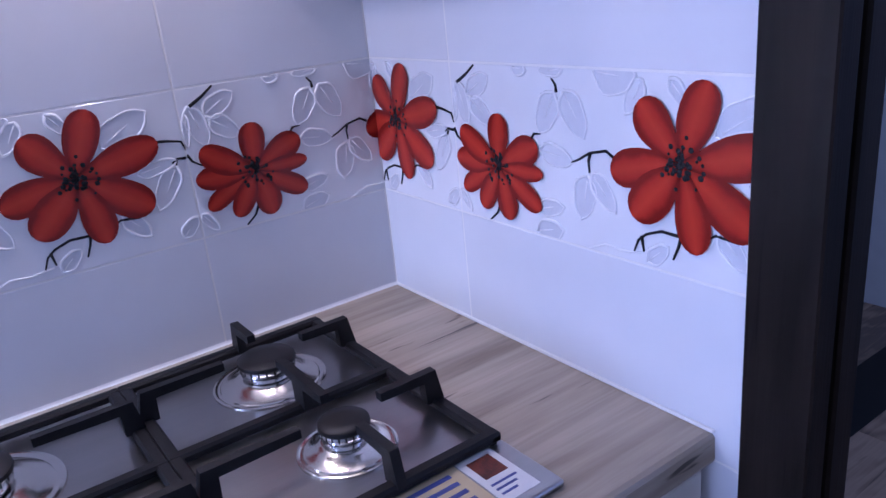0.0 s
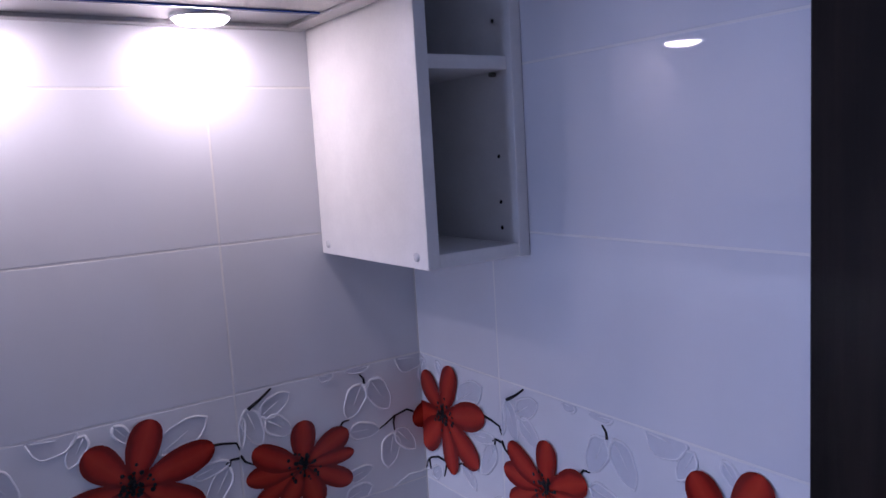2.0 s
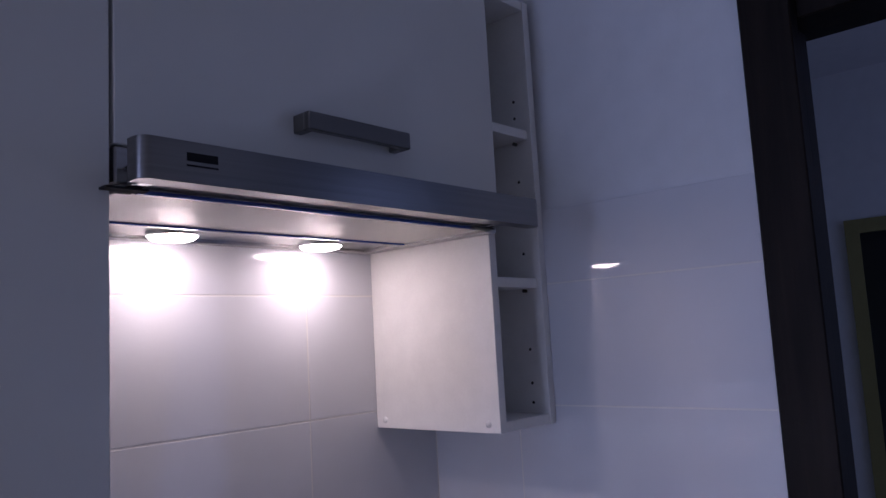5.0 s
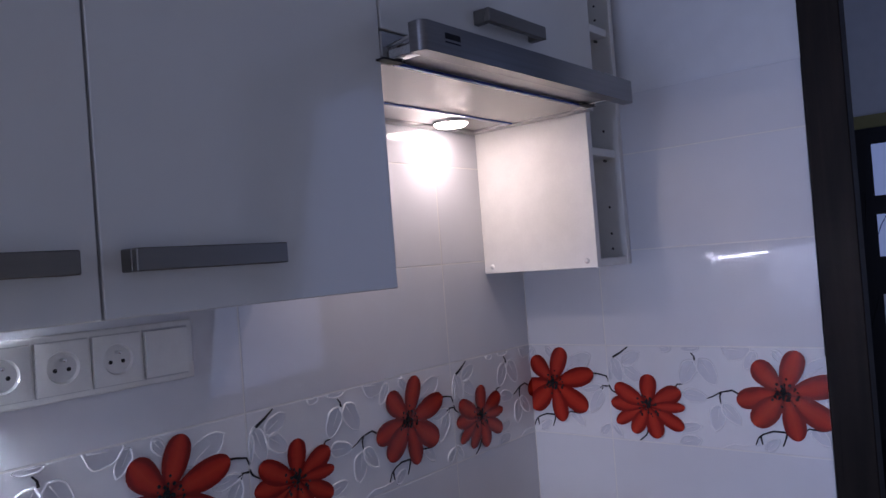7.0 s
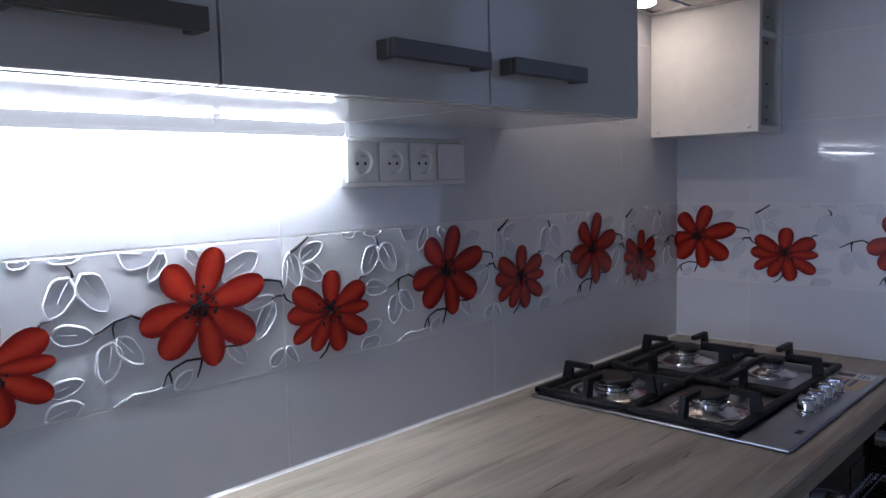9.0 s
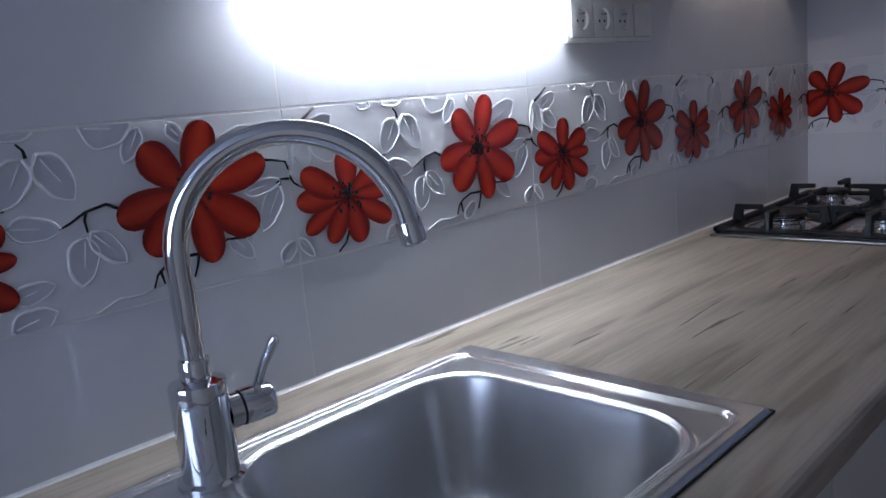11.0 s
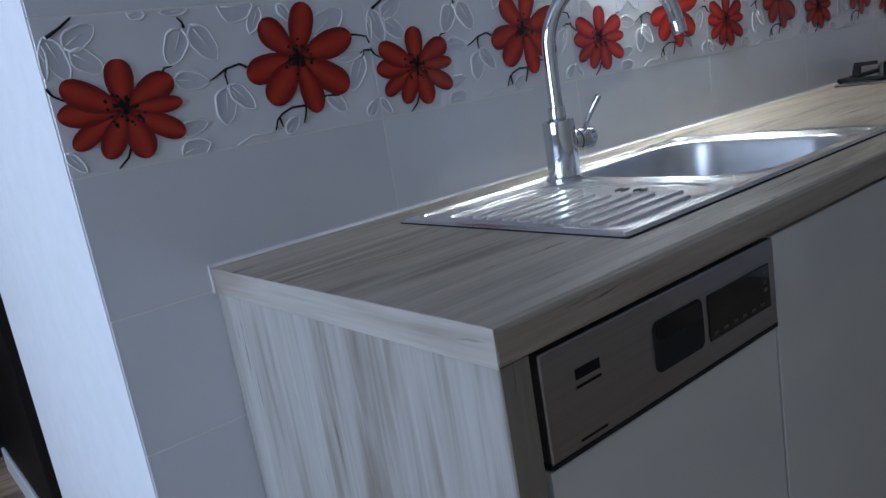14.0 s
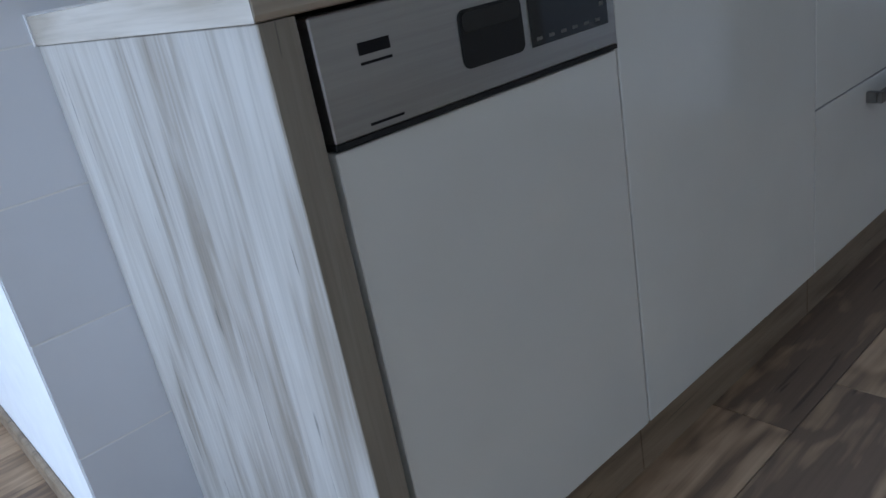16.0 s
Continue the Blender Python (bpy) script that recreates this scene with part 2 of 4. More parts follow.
ENAMEL = material("black_enamel", (0.010, 0.009, 0.009), 0.45, scale=(60, 60, 60), bump=0.05, spec=0.35)
BLACK_GLASS = material("black_glass", (0.008, 0.008, 0.009), 0.05, scale=(5, 5, 5))
BLACK_GAP = material("black_rubber_and_hole_shade", (0.01, 0.01, 0.01), 0.8, scale=(50, 50, 50))
DARK_WOOD = wood("wenge_door_frame", (0.018, 0.0125, 0.010), (0.011, 0.008, 0.0065), (0.006, 0.0045, 0.0035), 2, 0.5, shine=0.10)
SOCKET = material("white_socket_plastic", (0.80, 0.80, 0.78), 0.22, scale=(40, 40, 40))
GAP_GREY = material("gap_shade_grey", (0.50, 0.50, 0.51), 0.6, scale=(40, 40, 40))
SEALANT = material("white_silicone", (0.82, 0.82, 0.82), 0.35, scale=(60, 60, 60), bump=0.1)
FILTER = material("filter_mesh_aluminium", (0.62, 0.61, 0.58), 0.42, 0.8, dark=(0.38, 0.37, 0.35), scale=(420, 420, 420), amount=0.5, bump=0.3)
BLUE_FILM = material("blue_protective_film", (0.02, 0.06, 0.30), 0.25, scale=(60, 60, 60))
YELLOW_TAPE = material("yellow_masking_tape", (0.30, 0.27, 0.11), 0.6, scale=(60, 60, 60), bump=0.1)
FILM = material("dark_door_under_film", (0.016, 0.016, 0.02), 0.12, dark=(0.008, 0.008, 0.010), scale=(4, 9, 3), bump=0.3, fine=40, coat=0.6)
BEIGE_PAPER = material("beige_label_paper", (0.62, 0.50, 0.30), 0.5, scale=(60, 60, 60))
WHITE_PAPER = material("white_label_paper", (0.78, 0.78, 0.78), 0.4, scale=(60, 60, 60))
RED_PRINT = material("red_brown_print", (0.20, 0.04, 0.02), 0.4, scale=(90, 90, 90), dark=(0.03, 0.01, 0.01))
BLUE_PRINT = material("blue_print", (0.06, 0.08, 0.28), 0.4, scale=(90, 90, 90))
LENS_GLOW = glow("led_lens_light", (0.92, 0.95, 1.0), 50.0)
LED_GLOW = glow("led_strip_light", (0.92, 0.95, 1.0), 640.0)
PANE_GLOW = glow("glowing_frosted_glass", (0.42, 0.55, 1.0), 0.30)
PANE_DIM = glow("dim_glowing_frosted_glass", (0.40, 0.52, 1.0), 0.035)
HOOD_GLOW = glow("hood_lamp_light", (1.0, 0.80, 0.66), 86.0)
LAMP_BODY = glow("glowing_lamp_housing_and_clips", (0.93, 0.95, 1.0), 0.95)

# ---- building helpers ----
ORIGIN = {}


def thing(name, at, label="", category="", group="", kind=""):
    ob = new(name)
    ob.location = at
    ORIGIN[ob.name] = Vector(at)
    return tagged(ob, label, category, group, kind)


def part(name, bm, mat, parent=None, label="", smooth=None):
    """Link a bmesh, built in world metres, as one mesh under a thing or a part."""
    org = ORIGIN[parent.name] if parent else Vector((0, 0, 0))
    bmesh.ops.recalc_face_normals(bm, faces=bm.faces)
    if smooth:
        for f in bm.faces:
            f.smooth = True
        for e in bm.edges:
            if len(e.link_faces) == 2 and e.calc_face_angle(0) > radians(smooth):
                e.smooth = False
    bm.transform(Matrix.Translation(-org))
    me = bpy.data.meshes.new(name)
    bm.to_mesh(me)
    bm.free()
    me.materials.append(mat)
    ob = new(name, me)
    ob.parent = parent
    ORIGIN[ob.name] = org
    return tagged(ob, label) if label else ob


def box(a, b, bevel=0.0, bm=None, seg=1):
    bm = bm or bmesh.new()
    lo, hi = [min(p, q) for p, q in zip(a, b)], [max(p, q) for p, q in zip(a, b)]
    v = bmesh.ops.create_cube(bm, size=1)["verts"]
    for w in v:
        w.co = [lo[i] + (w.co[i] + 0.5) * (hi[i] - lo[i]) for i in range(3)]
    if bevel:
        es = list({e for w in v for e in w.link_edges})
        bmesh.ops.bevel(bm, geom=es, offset=bevel, segments=seg, affect="EDGES", profile=0.5)
    return bm


def prism(profile, x0, x1, bm=None):
    """Extrude a (y, z) outline along x."""
    bm = bm or bmesh.new()
    rows = [[bm.verts.new((x, y, z)) for y, z in profile] for x in (x0, x1)]
    k = len(profile)
    for i in range(k):
        bm.faces.new((rows[0][i], rows[0][(i + 1) % k], rows[1][(i + 1) % k], rows[1][i]))
    bm.faces.new(rows[0][::-1])
    bm.faces.new(rows[1])
    return bm


def lathe(profile, at, axis=(0, 0, 1), n=28, bm=None):
    """Turn a (radius, height) outline round an axis through a point."""
    bm = bm or bmesh.new()
    q = Vector((0, 0, 1)).rotation_difference(Vector(axis))
    rings = []
    for r, h in profile:
        if r < 1e-6:
            rings.append([bm.verts.new(Vector(at) + q @ Vector((0, 0, h)))])
        else:
            rings.append([bm.verts.new(Vector(at) + q @ Vector((r * math.cos(2 * math.pi * i / n), r * math.sin(2 * math.pi * i / n), h))) for i in range(n)])
    for a, b in zip(rings, rings[1:]):
        for i in range(n):
            j = (i + 1) % n
            if len(a) == 1 and len(b) == 1:
                continue
            if len(a) == 1:
                bm.faces.new((a[0], b[i], b[j]))
            elif len(b) == 1:
                bm.faces.new((a[i], a[j], b[0]))
            else:
                bm.faces.new((a[i], a[j], b[j], b[i]))
    return bm


def tube(points, radii, n=6, bm=None, flat=1.0, up=None):
    """A tube through points; radii is one number or one for each point."""
    bm = bm or bmesh.new()
    pts = [Vector(p) for p in points]
    rad = radii if isinstance(radii, (list, tuple)) else [radii] * len(pts)
    rings, prev = [], None
    for i, p in enumerate(pts):
        d = (pts[min(i + 1, len(pts) - 1)] - pts[max(i - 1, 0)]).normalized()
        if prev is None:
            ref = Vector(up) if up else (Vector((0, 0, 1)) if abs(d.z) < 0.9 else Vector((0, 1, 0)))
            side = d.cross(ref).normalized()
        else:
            side = (prev - d * prev.dot(d)).normalized()
        prev = side
        top = side.cross(d)
        rings.append([bm.verts.new(p + rad[i] * (math.cos(2 * math.pi * k / n) * side + flat * math.sin(2 * math.pi * k / n) * top)) for k in range(n)])
    for a, b in zip(rings, rings[1:]):
        for k in range(n):
            bm.faces.new((a[k], a[(k + 1) % n], b[(k + 1) % n], b[k]))
    bm.faces.new(rings[0][::-1])
    bm.faces.new(rings[-1])
    return bm

# ---- large structure ----
WALL_END, RIGHT_END = -2.793, -0.636
TILE_W, TILE_H, JOINT = 0.4995, 0.202, 0.0024
FIRST_JOINT, RIGHT_JOINT = -0.295, -0.198
DECOR_Z = 1.062
HALL_Y = 0.90


def structure(name, bm, mat, label, category="wall"):
    return tagged(part(name, bm, mat), label, category, "", "structure")


wall_back = structure("wall_back", box((WALL_END + 0.004, 0.0004, FLOOR), (0.008, 0.16, CEIL)), GROUT, "kitchen back wall clad in glossy white tiles with pale grout")
wall_right = structure("wall_right", box((0.0004, RIGHT_END + 0.002, FLOOR), (0.14, 0.0003, 1.788)), GROUT, "short kitchen wall clad in glossy white tiles")
structure("wall_right_upper", box((0.010, RIGHT_END + 0.002, 1.788), (0.14, 0.0016, CEIL)), PAINT, "bluish white painted wall above the tiles")
structure("wall_lintel", box((0.02, -1.60, 2.045), (0.13, RIGHT_END + 0.002, CEIL)), PAINT, "painted wall above the doorway")
structure("wall_right_far", box((0.0, -2.60, FLOOR), (0.14, -1.60, CEIL)), PAINT, "painted wall past the doorway")
structure("wall_hall", box((WALL_END, 0.002, FLOOR), (WALL_END + 0.20, HALL_Y, CEIL)), HALL_DAYLIT_PAINT, "white painted return wall of the hall, paint lightened for daylight")
structure("wall_hall_far", box((WALL_END + 0.02, HALL_Y, FLOOR), (WALL_END + 0.20, 2.6, CEIL)), PAINT, "white painted hall wall behind the dark door frame")
structure("wall_hall_end", box((-5.6, 2.6, FLOOR), (WALL_END + 0.2, 2.75, CEIL)), PAINT, "painted wall at the end of the hall")
# Out of view; its pale beige is chosen to bounce warm fill onto the fronts.
structure("wall_opposite", box((-5.6, -2.75, FLOOR), (3.4, -2.60, CEIL)), OPPOSITE, "unseen plain wall opposite the worktop, beige for warm bounce")
structure("wall_corridor", box((2.20, -2.6, FLOOR), (2.34, 1.4, CEIL)), PAINT, "bluish painted corridor wall")
structure("wall_corridor_end", box((0.14, 1.4, FLOOR), (2.34, 1.5, CEIL)), PAINT, "painted corridor end wall")
bm = box((-5.60, -2.6, FLOOR), (-5.45, -1.1, CEIL))
box((-5.60, 0.7, FLOOR), (-5.45, 2.6, CEIL), bm=bm)
box((-5.60, -1.1, FLOOR), (-5.45, 0.7, 0.80), bm=bm)
box((-5.60, -1.1, 2.30), (-5.45, 0.7, CEIL), bm=bm)
structure("wall_window", bm, PAINT, "painted wall with the daylight window opening")
structure("ceiling", box((-5.6, -2.75, CEIL), (3.4, 2.75, CEIL + 0.12)), PAINT, "flat white painted ceiling", "ceiling")
floor = structure("floor", box((-5.6, -2.75, FLOOR - 0.15), (3.4, 2.75, FLOOR - 0.004)), BLACK_GAP, "brown wood-look plank floor with dark joints", "floor")

window = thing("window_1", (-5.5, -0.2, 0.8), "white framed window filled with daylight", "window", "", "structure")
bm = box((-5.53, -1.1, 0.80), (-5.47, -1.04, 2.30))
box((-5.53, 0.64, 0.80), (-5.47, 0.70, 2.30), bm=bm)
box((-5.53, -1.04, 0.80), (-5.47, 0.64, 0.86), bm=bm)
box((-5.53, -1.04, 2.24), (-5.47, 0.64, 2.30), bm=bm)
box((-5.53, -0.23, 0.86), (-5.47, -0.17, 2.24), bm=bm)
part("window_frame", bm, MATT_WHITE, window)

# skirting along the hall wall
structure("baseboard", box((WALL_END - 0.012, 0.012, FLOOR), (WALL_END, HALL_Y - 0.002, FLOOR + 0.058), 0.003), PLINTH_OAK, "brown wood-look skirting board along the hall wall", "skirting board")

# dark door frame beside the short tiled wall
door_frame = thing("door_frame", (0, -0.66, FLOOR), "dark wenge wooden door frame with a stepped jamb", "door frame", "", "structure")
part("casing", box((-0.012, -0.707, FLOOR), (0.02, RIGHT_END - 0.002, 2.13), 0.002), DARK_WOOD, door_frame)
part("casing", box((-0.012, -1.63, 2.045), (0.02, -0.703, 2.13), 0.002), DARK_WOOD, door_frame)
part("casing", box((-0.012, -1.63, FLOOR), (0.02, -1.55, 2.044), 0.002), DARK_WOOD, door_frame)
part("jamb", box((0.021, -0.674, FLOOR), (0.13, -0.640, 2.044), 0.002), DARK_WOOD, door_frame)
part("jamb", box((0.021, -1.60, 2.0), (0.13, -0.675, 2.043), 0.002), DARK_WOOD, door_frame)
part("door_stop", box((0.052, -0.697, FLOOR), (0.090, -0.6745, 1.998), 0.003), DARK_WOOD, door_frame)
part("rear_casing", box((0.141, -0.657, FLOOR), (0.158, -0.57, 2.13), 0.002), DARK_WOOD, door_frame)

# corridor door wrapped in film, edged with tape
far_door = thing("door_1", (2.19, -0.65, FLOOR), "dark door masked with creased clear film and yellow tape", "door", "", "structure")
part("door_leaf", box((2.186, -1.12, FLOOR), (2.199, -0.25, 1.90)), FILM, far_door)
part("tape_strip", box((2.178, -0.25, FLOOR), (2.197, -0.20, 1.955)), YELLOW_TAPE, far_door)
part("tape_strip", box((2.178, -1.15, 1.901), (2.197, -0.251, 1.955)), YELLOW_TAPE, far_door)
part("tape_strip", box((2.178, -1.17, FLOOR), (2.197, -1.121, 1.90)), YELLOW_TAPE, far_door)
# Panes emit faintly themselves, in place of daylight coming through the glass.
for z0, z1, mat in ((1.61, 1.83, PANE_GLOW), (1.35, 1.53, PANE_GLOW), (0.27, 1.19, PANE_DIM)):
    part("glass_pane", box((2.1845, -0.49, z0), (2.1855, -0.37, z1)), mat, far_door, "frosted glass pane whose own glow stands in for daylight")
film_bm = bmesh.new()
rnd = random.Random(4)
for _ in range(16):
    y, z = rnd.uniform(-1.1, -0.28), rnd.uniform(0.3, 1.85)
    dy, dz = rnd.uniform(-0.10, 0.10), rnd.uniform(0.08, 0.35)
    tube([(2.184, y, z), (2.182, y + dy * 0.6, z - dz * 0.5), (2.184, y + dy, z - dz)], [0.0006, 0.0022, 0.0006], 5, film_bm)
part("film_crease", film_bm, FILM, far_door)

# hall: dark casing and dark door at the end
hall_frame = thing("hall_door_frame", (WALL_END, 0.95, FLOOR), "dark wenge casing on the white hall wall", "door frame", "", "structure")
part("casing", box((WALL_END - 0.022, HALL_Y, FLOOR), (WALL_END + 0.019, HALL_Y + 0.07, 2.1), 0.002), DARK_WOOD, hall_frame)
part("jamb", box((WALL_END - 0.008, HALL_Y + 0.071, FLOOR), (WALL_END + 0.019, HALL_Y + 0.10, 2.1), 0.002), DARK_WOOD, hall_frame)
part("door_leaf", box((WALL_END - 0.002, HALL_Y + 0.101, FLOOR + 0.087), (WALL_END + 0.019, 2.2, 2.08), 0.002), DARK_WOOD, hall_frame)
hall_door = thing("door_2", (-3.2, 2.0, FLOOR), "dark wooden door at the end of the hall", "door", "", "structure")
part("door_leaf", box((-3.75, 2.30, FLOOR + 0.01), (-2.99, 2.34, 2.05), 0.003), DARK_WOOD, hall_door)
part("casing", box((-2.985, 2.27, FLOOR), (-2.90, 2.36, 2.1), 0.003), DARK_WOOD, hall_door)
part("door_handle", tube([(-3.08, 2.30, 1.05), (-3.08, 2.25, 1.05), (-3.20, 2.25, 1.05)], 0.009, 8), CHROME, hall_door, smooth=40)
structure("threshold", box((WALL_END - 0.012, HALL_Y + 0.16, FLOOR), (WALL_END + 0.0, 1.9, FLOOR + 0.085), 0.003), MATT_WHITE, "low white skirting block along the hall wall", "skirting board")


# ---- worktop and what is built in ----
SINK = (-2.359, -1.588, -0.531, -0.095)
WT_L, WT_F = -2.64, -0.604
r = 0.006
front = [(WT_F, 0.868), (WT_F + 0.002, 0.8635), (WT_F + r, 0.862), (-0.505, 0.862), (-0.505, TOP), (WT_F + 0.009, TOP), (WT_F + 0.004, TOP - 0.002), (WT_F + 0.0008, TOP - 0.006)]
bm = prism(front, WT_L, 0.0)
box((WT_L, -0.505, 0.862), (-2.34, -0.001, TOP), bm=bm)
box((-1.63, -0.505, 0.862), (0.0, -0.001, TOP), bm=bm)
box((-2.34, -0.12, 0.862), (-1.63, -0.001, TOP), bm=bm)
bmesh.ops.remove_doubles(bm, verts=bm.verts, dist=0.0002)
worktop = tagged(part("worktop", bm, WORKTOP), "greyish oak-look laminate worktop with dark cracks in its grain", "worktop")
part("end_strip", box((WT_L - 0.0012, WT_F + 0.001, 0.8625), (WT_L, -0.001, TOP - 0.0005)), EDGE_OAK, worktop, "pale oak-look edge strip")
sealant = thing("sealant_bead", (0, 0, TOP), "thin white silicone bead between worktop and tiles", "sealant", "", "structure")
part("bead", prism([(-0.0045, TOP), (-0.0015, TOP + 0.0015), (0.0, TOP + 0.0045), (0.001, TOP)], WT_L, 0.0), SEALANT, sealant)
part("bead", box((-0.005, WT_F, TOP), (0.0005, -0.004, TOP + 0.004), 0.0015), SEALANT, sealant)
part("bead", box((WT_L - 0.003, -0.004, 0.862), (WT_L - 0.0012, 0.0005, TOP + 0.004)), SEALANT, sealant)

side_panel = thing("side_panel", (-2.62, -0.3, FLOOR), "pale oak-look end panel with vertical grain under the worktop", "panel")
part("board", box((WT_L + 0.002, WT_F + 0.0052, FLOOR), (-2.602, -0.001, 0.8612), 0.001), PANEL_OAK, side_panel)
part("front_edge", box((WT_L + 0.0024, WT_F + 0.004, FLOOR), (-2.6022, WT_F + 0.0050, 0.8612), 0.0004), PANEL_EDGE, side_panel, "darker oak-look edge strip")


def smooth01(x):
    x = np.clip(x, 0, 1)
    return x * x * (3 - 2 * x)


def rounded(x, y, x0, x1, y0, y1, rad):
    """Distance to a rounded rectangle, below zero inside."""
    dx, dy = np.abs(x - (x0 + x1) / 2) - (x1 - x0) / 2 + rad, np.abs(y - (y0 + y1) / 2) - (y1 - y0) / 2 + rad
    return np.hypot(np.maximum(dx, 0), np.maximum(dy, 0)) + np.minimum(np.maximum(dx, dy), 0) - rad


def sink_bed():
    nx, ny = 560, 480
    xs, ys = np.linspace(SINK[0], SINK[1], nx), np.linspace(SINK[2], SINK[3], ny)
    x, y = np.meshgrid(xs, ys, indexing="ij")
    edge = rounded(x, y, *SINK, 0.008)
    z = TOP + 0.0022 + 0.0042 * smooth01(-edge / 0.006)
    # pressed border with a fine raised lip
    border = rounded(x, y, -2.340, -1.622, -0.512, -0.110, 0.024)
    z += 0.0010 * np.exp(-((border - 0.003) / 0.0026) ** 2)
    z -= 0.0036 * smooth01(-border / 0.005)
    # bowl with a rolled lip
    bowl = rounded(x, y, -2.022, -1.668, -0.496, -0.143, 0.080)
    z += 0.0030 * np.exp(-((bowl - 0.011) / 0.0045) ** 2)
    z -= 0.150 * smooth01(-(bowl - 0.003) / 0.036) ** 0.8 + 0.010 * smooth01((-bowl - 0.03) / 0.12)
    # drainer tray with nine flat ribs
    tray = np.maximum(rounded(x, y, -2.60, -2.060, -0.500, -0.158, 0.100), rounded(x, y, -2.324, -1.90, -0.500, -0.158, 0.022))
    z -= 0.0042 * smooth01(-tray / 0.006)
    z += 0.0018 * np.exp(-((tray - 0.005) / 0.0032) ** 2)
    for i in range(9):
        yc = -0.201 - i * 0.0331
        x1 = min(-2.142 + 0.037 * ((i - 4) / 3) ** 2, -2.106) if i < 8 else -2.140
        rib = rounded(x, y, -2.308 - 0.001 * i, x1, yc - 0.0112, yc + 0.0092, 0.0090)
        z += 0.0040 * smooth01(-rib / 0.0026)
    # crescent fold between drainer and bowl
    fold = np.hypot(x + 2.16, y + 0.40)
    z -= 0.0020 * np.exp(-((fold - 0.121) / 0.0032) ** 2) * smooth01((x + 2.128) / 0.015) * smooth01((-0.440 - y) / 0.015)
    verts = np.stack([x, y, z], -1).reshape(-1, 3)
    idx = np.arange(nx * ny).reshape(nx, ny)
    quads = np.stack([idx[:-1, :-1], idx[1:, :-1], idx[1:, 1:], idx[:-1, 1:]], -1).reshape(-1, 4)
    org = ORIGIN["kitchen_sink"]
    inside = (bowl.reshape(-1)[quads] < 0.006).all(axis=1)
    for nm, pick, mat in (("drainer_top", ~inside, SINK_STEEL), ("bowl", inside, BOWL_STEEL)):
        used, where = np.unique(quads[pick], return_inverse=True)
        me = bpy.data.meshes.new(nm)
        me.from_pydata((verts[used] - np.array(org)).tolist(), [], where.reshape(-1, 4).tolist())
        me.polygons.foreach_set("use_smooth", [True] * len(me.polygons))
        me.materials.append(mat)
        ob = new(nm, me)
        ob.parent = sink
        ORIGIN[ob.name] = org


sink = thing("kitchen_sink", (-1.98, -0.31, TOP), "stainless steel inset sink with one bowl and ribbed drainer", "sink")
sink_bed()
# Thin black strips paint the shadow line under the sink's raised edge.
rim_shade = box((SINK[0] - 0.0008, SINK[2] - 0.0012, TOP), (SINK[1] + 0.0012, SINK[2] + 0.010, TOP + 0.0024))
box((SINK[0] - 0.0008, SINK[3] - 0.010, TOP), (SINK[1] + 0.0012, SINK[3] + 0.0008, TOP + 0.0020), bm=rim_shade)
box((SINK[0] - 0.0008, SINK[2] + 0.0101, TOP), (SINK[0] + 0.010, SINK[3] - 0.0101, TOP + 0.0020), bm=rim_shade)
box((SINK[1] - 0.010, SINK[2] + 0.0101, TOP), (SINK[1] + 0.0012, SINK[3] - 0.0101, TOP + 0.0020), bm=rim_shade)
part("rim_shade", rim_shade, BLACK_GAP, sink, "thin black strip painting the shadow line under the rim")
# Solid black slivers paint the dark inside of the overflow slots.
for i in range(5):
    if i != 2:
        bm = box((-0.0085, -0.0014, -0.0012), (0.0085, 0.0014, 0.0008), 0.0005)
        bm.transform(Matrix.Translation((-2.101, -0.322 - i * 0.0112, TOP + 0.0002)) @ Matrix.Rotation(radians(-8), 4, "Z"))
        part("overflow_slot", bm, BLACK_GAP, sink, "black sliver painting the dark inside of an overflow slot")
drain = part("drain", lathe([(0.0, 0.0), (0.018, 0.001), (0.036, 0.004), (0.041, 0.0045), (0.043, 0.001)], (-1.84, -0.316, TOP - 0.158)), CHROME, sink, "round chrome strainer", 40)

drops = bmesh.new()
rnd = random.Random(8)
for _ in range(46):
    a = rnd.choice(((-2.03, -1.66, -0.518, -0.500), (-2.10, -1.99, -0.48, -0.20), (-2.02, -1.62, -0.132, -0.112)))
    px, py, rr = rnd.uniform(a[0], a[1]), rnd.uniform(a[2], a[3]), rnd.uniform(0.0008, 0.0024)
    lathe([(rr, 0), (rr * 0.85, rr * 0.35), (rr * 0.45, rr * 0.55), (0, rr * 0.6)], (px, py, TOP + 0.0034), n=10, bm=drops)
tagged(part("water_drops", drops, WATER, smooth=60), "scattered clear water drops on the steel sink", "water", "", "stuff")

# mixer tap
FAX, FAY = -2.027, -0.147
faucet = thing("kitchen_faucet", (FAX, FAY, TOP + 0.003), "tall chrome gooseneck mixer tap standing on the sink", "faucet")
Z0 = TOP + 0.003
part("body", lathe([(0, 0), (0.034, 0), (0.034, 0.003), (0.0285, 0.006), (0.0285, 0.0795), (0.0285, 0.100), (0.0275, 0.103), (0.015, 0.107), (0, 0.107)], (FAX, FAY, Z0), n=40), CHROME, faucet, smooth=40)
part("collar", lathe([(0.0155, 0), (0.0155, 0.018), (0.0145, 0.020), (0.0115, 0.020)], (FAX, FAY, Z0 + 0.107), n=32), CHROME, faucet, smooth=40)
az = math.atan2(-0.146, 0.182)
R, zc = 0.112, 1.126
pts = [(FAX, FAY, Z0 + 0.11 + i * (zc - Z0 - 0.11) / 4) for i in range(4)]
